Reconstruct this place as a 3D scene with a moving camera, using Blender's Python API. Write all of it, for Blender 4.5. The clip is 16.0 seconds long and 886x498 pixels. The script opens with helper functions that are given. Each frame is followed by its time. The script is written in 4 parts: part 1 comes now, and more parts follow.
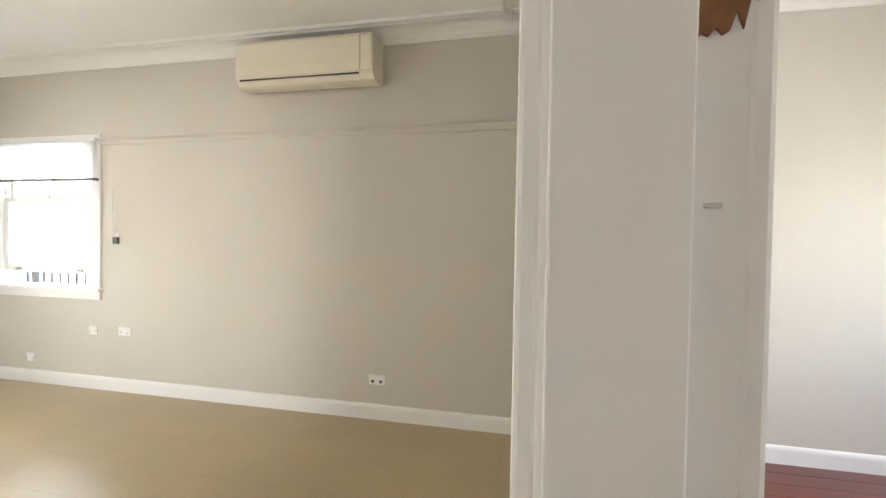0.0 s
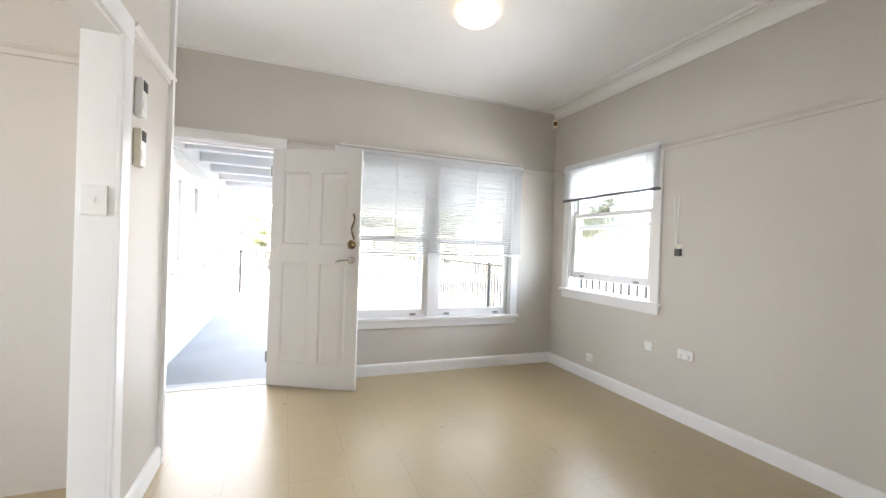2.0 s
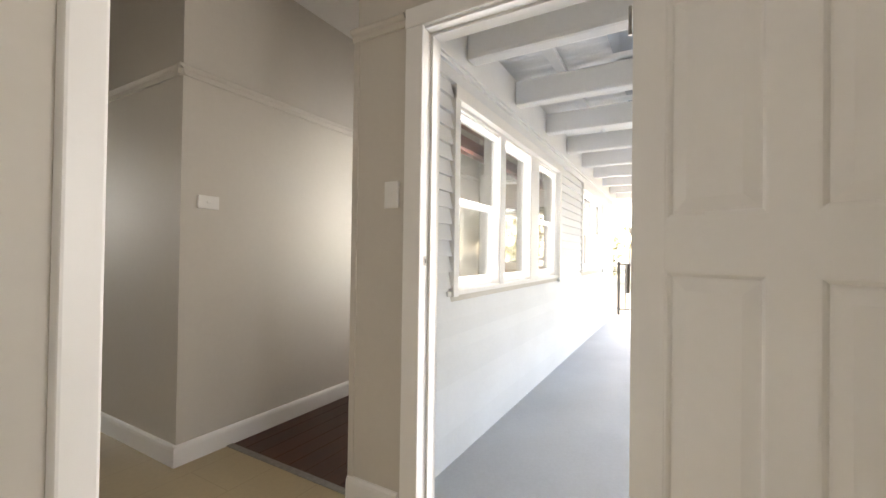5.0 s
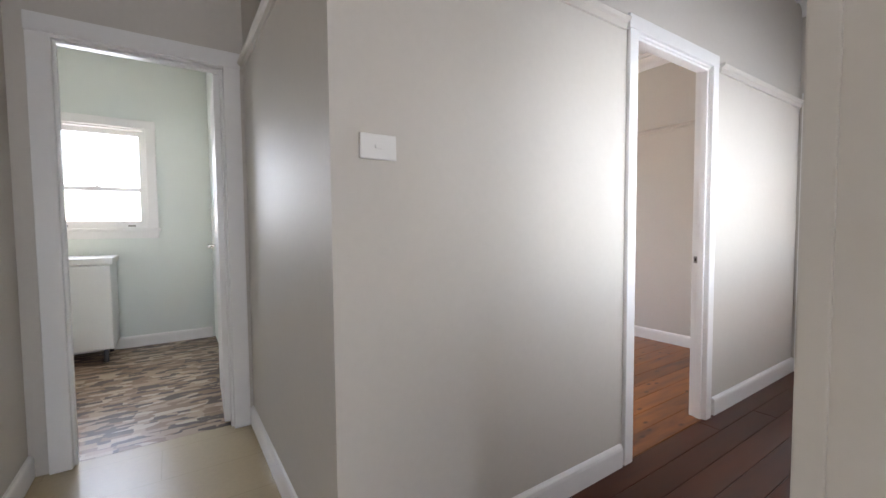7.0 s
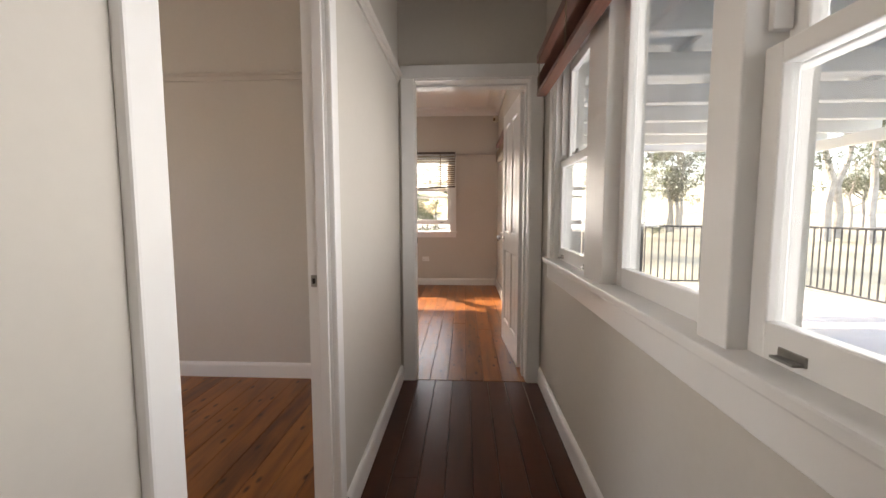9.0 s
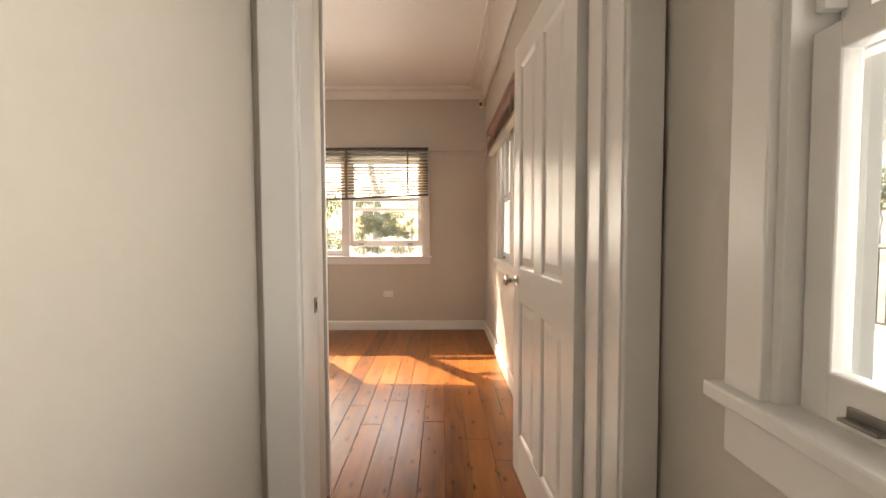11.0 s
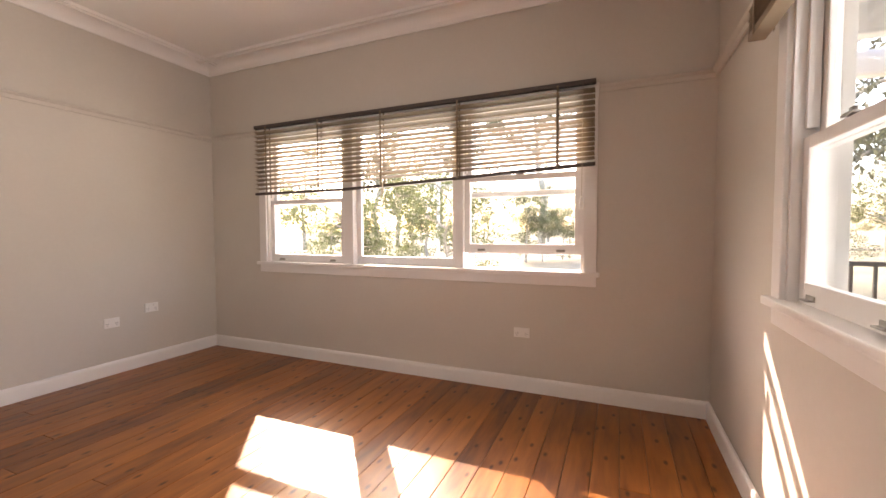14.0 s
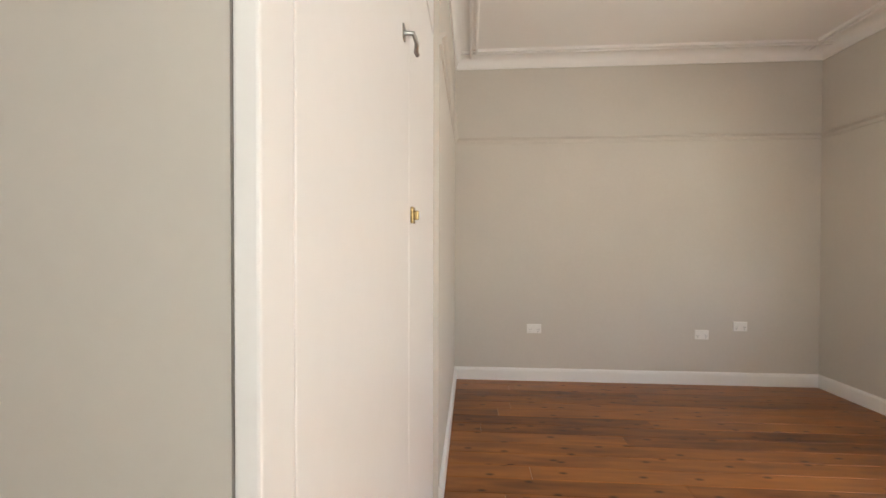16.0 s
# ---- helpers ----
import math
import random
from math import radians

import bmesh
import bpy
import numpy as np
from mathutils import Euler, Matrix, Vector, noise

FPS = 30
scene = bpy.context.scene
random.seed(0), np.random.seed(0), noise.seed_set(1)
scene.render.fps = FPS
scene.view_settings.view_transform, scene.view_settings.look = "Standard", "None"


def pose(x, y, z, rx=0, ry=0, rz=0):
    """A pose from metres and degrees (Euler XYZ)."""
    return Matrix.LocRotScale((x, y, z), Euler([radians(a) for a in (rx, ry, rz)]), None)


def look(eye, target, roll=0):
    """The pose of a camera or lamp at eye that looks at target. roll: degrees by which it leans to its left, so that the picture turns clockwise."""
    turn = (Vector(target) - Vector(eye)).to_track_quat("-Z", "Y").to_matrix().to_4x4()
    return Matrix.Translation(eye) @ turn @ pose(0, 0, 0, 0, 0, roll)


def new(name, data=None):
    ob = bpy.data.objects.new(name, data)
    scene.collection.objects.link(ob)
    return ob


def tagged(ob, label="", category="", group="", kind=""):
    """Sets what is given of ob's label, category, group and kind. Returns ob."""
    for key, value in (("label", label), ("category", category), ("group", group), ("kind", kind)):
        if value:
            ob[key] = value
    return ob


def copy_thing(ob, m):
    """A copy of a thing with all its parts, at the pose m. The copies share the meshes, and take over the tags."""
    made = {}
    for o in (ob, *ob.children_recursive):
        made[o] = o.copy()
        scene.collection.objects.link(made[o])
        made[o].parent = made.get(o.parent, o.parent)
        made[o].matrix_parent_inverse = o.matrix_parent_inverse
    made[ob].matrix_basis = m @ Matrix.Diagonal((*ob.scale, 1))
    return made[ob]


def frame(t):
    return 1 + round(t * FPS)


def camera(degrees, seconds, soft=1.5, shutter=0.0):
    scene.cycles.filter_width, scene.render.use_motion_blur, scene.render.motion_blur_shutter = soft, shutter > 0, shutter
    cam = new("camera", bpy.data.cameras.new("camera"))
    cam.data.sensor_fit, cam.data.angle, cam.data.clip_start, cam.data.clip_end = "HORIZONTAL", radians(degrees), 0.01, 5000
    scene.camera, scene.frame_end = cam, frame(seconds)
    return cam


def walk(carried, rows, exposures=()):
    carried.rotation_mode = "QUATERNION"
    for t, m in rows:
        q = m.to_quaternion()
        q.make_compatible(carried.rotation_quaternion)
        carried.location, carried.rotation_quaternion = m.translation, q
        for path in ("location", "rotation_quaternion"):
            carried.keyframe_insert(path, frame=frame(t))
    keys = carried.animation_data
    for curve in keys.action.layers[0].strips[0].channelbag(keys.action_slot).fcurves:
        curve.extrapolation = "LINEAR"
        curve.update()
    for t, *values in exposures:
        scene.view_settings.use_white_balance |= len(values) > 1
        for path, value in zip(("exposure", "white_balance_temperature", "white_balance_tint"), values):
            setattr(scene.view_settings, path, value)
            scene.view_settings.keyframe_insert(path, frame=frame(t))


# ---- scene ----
cam = camera(94.7, 16.0)
PATH = [
    (0, (0.591, 0.247, 1.31), (0.192, 2.207, 1.275), 1.0),
    (0.5, (0.424, 0.27, 1.306), (-0.675, 1.94, 1.25), 0.8),
    (1, (0.192, 0.217, 1.27), (-1.33, 1.515, 1.239), 1.0),
    (1.5, (-0.128, 0.172, 1.246), (-1.884, 1.129, 1.241), 1.5),
    (2, (-0.523, 0.259, 1.253), (-2.389, 0.979, 1.243), 2.0),
    (2.5, (-0.941, 0.313, 1.244), (-2.856, 0.889, 1.214), 2.1),
    (3, (-1.361, 0.428, 1.232), (-3.313, 0.861, 1.199), 2.1),
    (3.5, (-1.765, 0.512, 1.239), (-3.753, 0.723, 1.201), 2.0),
    (4, (-2.202, 0.48, 1.209), (-4.2, 0.394, 1.189), 1.9),
    (4.5, (-2.634, 0.426, 1.198), (-4.563, -0.099, 1.173), 1.8),
    (5, (-2.973, 0.262, 1.122), (-4.705, -0.737, 1.144), 0.8),
    (5.2, (-3.09, 0.182, 1.143), (-4.702, -1.001, 1.165), 0.7),
    (6.25, (-3.58, -0.42, 1.15), (-4.58, -2.15, 1.07), 0.0),
    (7.3, (-3.876, -1.018, 1.141), (-5.158, -2.547, 1.004), -1.0),
    (7.5, (-3.992, -1.107, 1.175), (-5.452, -2.460, 0.988), -0.6),
    (8, (-4.303, -1.360, 1.162), (-6.133, -2.134, 0.939), 0.7),
    (8.5, (-4.633, -1.467, 1.140), (-6.594, -1.801, 0.932), 0.6),
    (9, (-5.014, -1.543, 1.170), (-7.003, -1.650, 0.998), -0.1),
    (11.5, (-7.246, -1.548, 1.178), (-9.244, -1.54, 1.091), -0.2),
    (12, (-7.633, -1.514, 1.16), (-9.63, -1.553, 1.055), 0.3),
    (12.5, (-8.022, -1.465, 1.152), (-10.015, -1.612, 1.065), 0.6),
    (13, (-8.341, -1.516, 1.112), (-10.324, -1.763, 1.032), 0.8),
    (13.5, (-8.543, -1.54, 1.158), (-10.488, -1.996, 1.058), 0.2),
    (14, (-8.76, -1.557, 1.166), (-10.597, -2.344, 1.078), -0.2),
    (14.5, (-8.855, -1.57, 1.172), (-10.456, -2.767, 1.113), 0.0),
    (15, (-8.875, -1.6, 1.164), (-10.068, -3.204, 1.118), 0.2),
    (15.5, (-8.886, -1.656, 1.148), (-9.521, -3.552, 1.123), 0.0),
    (16, (-8.773, -1.744, 1.194), (-8.636, -3.739, 1.169), 0.1),
]
EXPOSURES = [(0.0, 4.75, 7200, 15), (0.5, 4.65, 6900, 15), (1.2, 4.35, 6800, 17), (2.0, 4.1, 6600, 17), (3.5, 3.8, 6700, 18), (4.5, 3.35, 7300, 18), (5.2, 3.6, 7600, 18), (7.3, 3.8, 6300, 20), (8.2, 3.6, 6300, 19), (9.2, 2.95, 7700, 22), (11.3, 3.3, 8500, 20), (12.5, 3.3, 8000, 23), (13.3, 2.95, 7700, 24), (14.5, 3.35, 8000, 28), (15.5, 3.25, 7600, 18), (16.0, 3.25, 7400, 14)]
walk(cam, [(t, look(eye, target, roll)) for t, eye, target, roll in PATH], EXPOSURES)

# ---------------------------------------------------------------- light
SUN_WAY = Vector((1.05, 0.845, -0.93)).normalized()
world = bpy.data.worlds.new("sky")
scene.world = world
world.use_nodes = True
wn = world.node_tree.nodes
sky = wn.new("ShaderNodeTexSky")
sky.sky_type = "NISHITA"
sky.sun_disc = False
sky.sun_elevation = math.asin(-SUN_WAY.z)
sky.sun_rotation = math.atan2(-SUN_WAY.x, -SUN_WAY.y)
sky.air_density, sky.dust_density, sky.ozone_density = 1.0, 2.0, 1.0
world.node_tree.links.new(sky.outputs[0], wn["Background"].inputs[0])
wn["Background"].inputs[1].default_value = 0.14
sun_data = bpy.data.lights.new("sun", "SUN")
sun_data.energy, sun_data.angle, sun_data.color = 2.0, radians(0.5), (1.0, 0.9, 0.76)
sun = new("sun", sun_data)
sun.matrix_world = look((0, 0, 30), Vector((0, 0, 30)) + SUN_WAY)
# lamps added in each window and the front doorway to lift the rooms: (place, looks towards, width, height, watts)
FILL_LAMPS = (
    ((4.10, 1.3, 1.45), (0, 1.3, 1.2), 1.9, 1.2, 3.3),
    ((-0.85, -3.56, 1.55), (-0.85, 0, 1.3), 2.0, 1.0, 4.4),
    ((-4.505, 1.64, 1.30), (0, 1.64, 1.30), 1.74, 1.45, 0.9),
    ((-3.565, 3.19, 1.475), (-3.565, 0, 1.475), 1.0, 1.16, 2.8),
    ((-4.50, -0.25, 1.02), (0, -0.25, 1.02), 0.76, 1.95, 1.3),
    ((-6.285, -0.905, 1.465), (-6.285, -4, 1.465), 2.3, 1.05, 2.6),
    ((-9.635, -0.905, 1.475), (-9.635, -4, 1.475), 1.7, 1.05, 2.7),
    ((-11.795, -3.20, 1.47), (-8, -3.20, 1.47), 2.8, 1.1, 3.6),
    ((-6.1, -6.01, 1.45), (-6.1, -3, 1.45), 2.1, 1.2, 2.2),
    ((-3.19, -6.01, 1.66), (-3.19, -3, 1.66), 0.74, 0.93, 1.5),
)
for place, aim, width, high, watts in FILL_LAMPS:
    fill_data = bpy.data.lights.new("fill_lamp", "AREA")
    fill_data.shape, fill_data.size, fill_data.size_y = "RECTANGLE", width, high
    fill_data.spread = radians(128)
    fill_data.energy, fill_data.color = watts, (0.88, 0.94, 1.0)
    new("fill_lamp", fill_data).matrix_world = look(place, aim)


# ---------------------------------------------------------------- materials
def material(name, base, rough=0.5, metal=0.0, vary=0.06, scale=3.0, fine=60.0, bump=0.02, spread=0.0, stretch=(1, 1, 1), spec=0.5, coat=0.0):
    """Painted or plain surface: broad unevenness, fine grain and relief, and a shift from piece to piece."""
    m = bpy.data.materials.new(name)
    m.use_nodes = True
    nt = m.node_tree
    n, l = nt.nodes, nt.links
    b = n["Principled BSDF"]
    co = n.new("ShaderNodeTexCoord")
    mp = n.new("ShaderNodeMapping")
    mp.inputs["Scale"].default_value = stretch
    l.new(co.outputs["Object"], mp.inputs[0])
    big = n.new("ShaderNodeTexNoise")
    big.inputs["Scale"].default_value, big.inputs["Detail"].default_value = scale, 4
    small = n.new("ShaderNodeTexNoise")
    small.inputs["Scale"].default_value, small.inputs["Detail"].default_value = fine, 3
    l.new(mp.outputs[0], big.inputs[0])
    l.new(mp.outputs[0], small.inputs[0])
    mix = n.new("ShaderNodeMath")
    mix.operation = "MULTIPLY_ADD"
    l.new(small.outputs[0], mix.inputs[0])
    mix.inputs[1].default_value = 0.4
    l.new(big.outputs[0], mix.inputs[2])
    ramp = n.new("ShaderNodeMapRange")
    ramp.inputs["From Min"].default_value, ramp.inputs["From Max"].default_value = 0.2, 1.2
    ramp.inputs["To Min"].default_value, ramp.inputs["To Max"].default_value = 1 - 2 * vary, 1 + 2 * vary
    l.new(mix.outputs[0], ramp.inputs[0])
    out = ramp.outputs[0]
    if spread:
        info = n.new("ShaderNodeObjectInfo")
        r2 = n.new("ShaderNodeMapRange")
        r2.inputs["To Min"].default_value, r2.inputs["To Max"].default_value = 1 - spread, 1 + spread
        l.new(info.outputs["Random"], r2.inputs[0])
        mm = n.new("ShaderNodeMath")
        mm.operation = "MULTIPLY"
        l.new(out, mm.inputs[0])
        l.new(r2.outputs[0], mm.inputs[1])
        out = mm.outputs[0]
    vm = n.new("ShaderNodeVectorMath")
    vm.operation = "SCALE"
    vm.inputs[0].default_value = base
    l.new(out, vm.inputs["Scale"])
    l.new(vm.outputs[0], b.inputs["Base Color"])
    rr = n.new("ShaderNodeMapRange")
    rr.inputs["To Min"].default_value, rr.inputs["To Max"].default_value = max(0.02, rough - 0.07), min(1, rough + 0.07)
    l.new(big.outputs[0], rr.inputs[0])
    if bump:
        l.new(rr.outputs[0], b.inputs["Roughness"])
    else:
        b.inputs["Roughness"].default_value = rough
    b.inputs["Metallic"].default_value = metal
    b.inputs["Specular IOR Level"].default_value = spec
    b.inputs["Coat Weight"].default_value = coat
    b.inputs["Coat Roughness"].default_value = 0.12
    if bump:
        bp = n.new("ShaderNodeBump")
        bp.inputs["Strength"].default_value, bp.inputs["Distance"].default_value = min(1, bump * 8), 0.002
        l.new(mix.outputs[0], bp.inputs["Height"])
        l.new(bp.outputs[0], b.inputs["Normal"])
    return m


def timber(name, dark, light, rough=0.3, knots=True, coat=0.0, uneven=1.0, spec=0.5):
    """Varnished boards: long grain, knots, tone from board to board."""
    m = bpy.data.materials.new(name)
    m.use_nodes = True
    nt = m.node_tree
    n, l = nt.nodes, nt.links
    b = n["Principled BSDF"]
    geo = n.new("ShaderNodeNewGeometry")
    info = n.new("ShaderNodeObjectInfo")
    off = n.new("ShaderNodeVectorMath")
    off.operation = "MULTIPLY_ADD"
    l.new(info.outputs["Random"], off.inputs[0])
    off.inputs[1].default_value = (17, 31, 5)
    l.new(geo.outputs["Position"], off.inputs[2])
    mp = n.new("ShaderNodeMapping")
    mp.inputs["Scale"].default_value = (1.3, 9, 9)
    l.new(off.outputs[0], mp.inputs[0])
    g = n.new("ShaderNodeTexNoise")
    g.inputs["Scale"].default_value, g.inputs["Detail"].default_value, g.inputs["Distortion"].default_value = 2.0, 4, 0.3
    l.new(mp.outputs[0], g.inputs[0])
    add = n.new("ShaderNodeMath")
    add.operation = "MULTIPLY_ADD"
    l.new(info.outputs["Random"], add.inputs[0])
    add.inputs[1].default_value = 0.34
    l.new(g.outputs[0], add.inputs[2])
    ramp = n.new("ShaderNodeValToRGB")
    ramp.color_ramp.elements[0].position, ramp.color_ramp.elements[1].position = 0.34, 0.94
    ramp.color_ramp.elements[0].color, ramp.color_ramp.elements[1].color = (*dark, 1), (*light, 1)
    l.new(add.outputs[0], ramp.inputs[0])
    colour = ramp.outputs[0]
    if knots:
        km = n.new("ShaderNodeMapping")
        km.inputs["Scale"].default_value = (3.6, 7.8, 1)
        l.new(off.outputs[0], km.inputs[0])
        v = n.new("ShaderNodeTexVoronoi")
        v.voronoi_dimensions = "2D"
        v.inputs["Scale"].default_value = 1.0
        l.new(km.outputs[0], v.inputs[0])
        kr = n.new("ShaderNodeMapRange")
        kr.inputs["From Min"].default_value, kr.inputs["From Max"].default_value = 0.035, 0.11
        kr.inputs["To Min"].default_value, kr.inputs["To Max"].default_value = 0.85, 0.0
        l.new(v.outputs["Distance"], kr.inputs[0])
        mx = n.new("ShaderNodeMix")
        mx.data_type = "RGBA"
        l.new(kr.outputs[0], mx.inputs["Factor"])
        l.new(colour, mx.inputs["A"])
        mx.inputs["B"].default_value = (dark[0] * 0.35, dark[1] * 0.25, dark[2] * 0.2, 1)
        colour = mx.outputs["Result"]
    l.new(colour, b.inputs["Base Color"])
    rr = n.new("ShaderNodeMapRange")
    rr.inputs["To Min"].default_value, rr.inputs["To Max"].default_value = rough - 0.08 * uneven, rough + 0.12 * uneven
    l.new(g.outputs[0], rr.inputs[0])
    l.new(rr.outputs[0], b.inputs["Roughness"])
    b.inputs["Specular IOR Level"].default_value = spec
    b.inputs["Coat Weight"].default_value = coat
    b.inputs["Coat Roughness"].default_value = 0.18
    bp = n.new("ShaderNodeBump")
    bp.inputs["Strength"].default_value, bp.inputs["Distance"].default_value = 0.05 * uneven, 0.002
    l.new(g.outputs[0], bp.inputs["Height"])
    l.new(bp.outputs[0], b.inputs["Normal"])
    return m


def glass(name):
    m = bpy.data.materials.new(name)
    m.use_nodes = True
    n, l = m.node_tree.nodes, m.node_tree.links
    n.remove(n["Principled BSDF"])
    tr = n.new("ShaderNodeBsdfTransparent")
    tr.inputs[0].default_value = (0.94, 0.96, 0.95, 1)
    gl = n.new("ShaderNodeBsdfGlossy")
    gl.inputs["Roughness"].default_value = 0.03
    lw = n.new("ShaderNodeLayerWeight")
    lw.inputs[0].default_value = 0.5
    pw = n.new("ShaderNodeMath")
    pw.operation = "POWER"
    l.new(lw.outputs["Facing"], pw.inputs[0])
    pw.inputs[1].default_value = 3.4
    fr = n.new("ShaderNodeMapRange")
    fr.inputs["To Min"].default_value, fr.inputs["To Max"].default_value = 0.035, 0.6
    l.new(pw.outputs[0], fr.inputs[0])
    mx = n.new("ShaderNodeMixShader")
    l.new(fr.outputs[0], mx.inputs[0])
    l.new(tr.outputs[0], mx.inputs[1])
    l.new(gl.outputs[0], mx.inputs[2])
    l.new(mx.outputs[0], n["Material Output"].inputs[0])
    return m


def glowing(name, colour, strength):
    m = bpy.data.materials.new(name)
    m.use_nodes = True
    b = m.node_tree.nodes["Principled BSDF"]
    b.inputs["Base Color"].default_value = (0.9, 0.88, 0.82, 1)
    b.inputs["Emission Color"].default_value = (*colour, 1)
    b.inputs["Emission Strength"].default_value = strength
    return m


WALL = material("wall_paint", (0.60, 0.562, 0.505), 0.55, vary=0.035, scale=1.3, fine=40, bump=0.004)
CEIL = material("ceiling_paint", (0.86, 0.845, 0.82), 0.7, vary=0.03, scale=1.1, fine=150, bump=0.01)
TRIM = material("white_gloss_paint", (0.83, 0.82, 0.80), 0.30, vary=0.02, scale=1.5, fine=30, bump=0)
BATH = material("bathroom_paint", (0.76, 0.80, 0.755), 0.4, vary=0.03, scale=1.3, fine=200, bump=0.01)
PLASTIC = material("white_plastic", (0.82, 0.81, 0.78), 0.3, vary=0.02, bump=0)
CREAM = material("aged_cream_plastic", (0.78, 0.73, 0.60), 0.35, vary=0.03, bump=0)
GREYP = material("grey_plastic", (0.10, 0.10, 0.105), 0.4, vary=0.05, bump=0)
SCREEN = material("dark_display", (0.03, 0.035, 0.03), 0.15, vary=0.05, bump=0)
BRASS = material("aged_brass", (0.27, 0.18, 0.08), 0.25, metal=1.0, vary=0.15, scale=30, bump=0.01)
CHROME = material("satin_chrome", (0.62, 0.60, 0.57), 0.22, metal=1.0, vary=0.05, scale=30, bump=0)
STEEL = material("dull_steel", (0.30, 0.29, 0.27), 0.4, metal=1.0, vary=0.15, scale=40, bump=0)
GLASS = glass("window_glass")
BLINDW = material("white_slat", (0.78, 0.78, 0.78), 0.35, vary=0.03, bump=0, spread=0.03)
BLINDB = material("beige_slat", (0.27, 0.21, 0.14), 0.4, vary=0.08, bump=0, spread=0.08)
BLINDR = material("dark_bottom_rail", (0.075, 0.06, 0.05), 0.4, vary=0.1, bump=0)
TAPE = material("woven_tape", (0.26, 0.20, 0.14), 0.9, vary=0.1, fine=300)
REDWOOD = material("stained_wooden_blind", (0.20, 0.085, 0.06), 0.35, vary=0.2, scale=6, stretch=(1, 12, 12), spread=0.1)
CORD = material("cotton_cord", (0.50, 0.44, 0.35), 0.9, vary=0.12, fine=300)
BAREWOOD = material("bare_timber", (0.20, 0.09, 0.04), 0.8, vary=0.4, scale=25, fine=120, bump=0.1)
DARKGAP = material("dark_gap", (0.02, 0.017, 0.014), 0.9, vary=0.1, bump=0)
BOARD = material("white_weatherboard_paint", (0.78, 0.79, 0.80), 0.5, vary=0.04, scale=2, fine=40, bump=0.0, spread=0.03)
DECK = material("pale_deck_paint", (0.58, 0.595, 0.61), 0.6, vary=0.10, scale=1.2, fine=60, bump=0.03)
BLACK = material("black_powder_coat", (0.035, 0.037, 0.04), 0.4, vary=0.1, bump=0)
ROOFV = material("pale_roof_lining", (0.76, 0.78, 0.80), 0.5, vary=0.06, scale=3)
ROOFM = material("galvanised_sheet", (0.42, 0.46, 0.50), 0.45, metal=0.4, vary=0.08, scale=3)
PINE = timber("cypress_boards", (0.088, 0.026, 0.008), (0.37, 0.134, 0.032), 0.31, coat=0.05, spec=0.35)
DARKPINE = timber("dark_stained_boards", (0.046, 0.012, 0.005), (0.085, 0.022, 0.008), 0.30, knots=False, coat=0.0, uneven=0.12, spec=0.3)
REDPINE = timber("red_stained_boards", (0.10, 0.018, 0.010), (0.19, 0.038, 0.020), 0.3, knots=False, coat=0.2)
GRASS = material("dry_grass", (0.26, 0.245, 0.17), 0.95, vary=0.35, scale=0.25, fine=6, bump=0.05)
ROAD = material("asphalt", (0.055, 0.055, 0.056), 0.9, vary=0.2, scale=0.8, fine=80)
BARK = material("pale_bark", (0.42, 0.385, 0.335), 0.85, vary=0.3, scale=3, fine=25, bump=0.08)
LEAF = material("gum_leaves", (0.12, 0.122, 0.09), 0.6, vary=0.4, scale=0.9, fine=9, bump=0)
SHRUB = material("shrub_leaves", (0.115, 0.125, 0.07), 0.55, vary=0.4, scale=2.0, fine=12, bump=0)
# thin slats and leaves let some light through
for slat_mat, share, through_tone in ((BLINDW, 0.3, (0.88, 0.88, 0.88, 1)), (LEAF, 0.4, (0.14, 0.155, 0.09, 1)), (SHRUB, 0.4, (0.13, 0.16, 0.06, 1))):
    sn, sl = slat_mat.node_tree.nodes, slat_mat.node_tree.links
    lit = sn.new("ShaderNodeBsdfTranslucent")
    lit.inputs[0].default_value = through_tone
    mixed = sn.new("ShaderNodeMixShader")
    mixed.inputs[0].default_value = share
    sl.new(sn["Principled BSDF"].outputs[0], mixed.inputs[1])
    sl.new(lit.outputs[0], mixed.inputs[2])
    sl.new(mixed.outputs[0], sn["Material Output"].inputs[0])
CABINET = material("white_laminate", (0.80, 0.80, 0.78), 0.3, vary=0.02, bump=0)
LAMP = glowing("lit_diffuser", (1.0, 0.82, 0.56), 0.22)


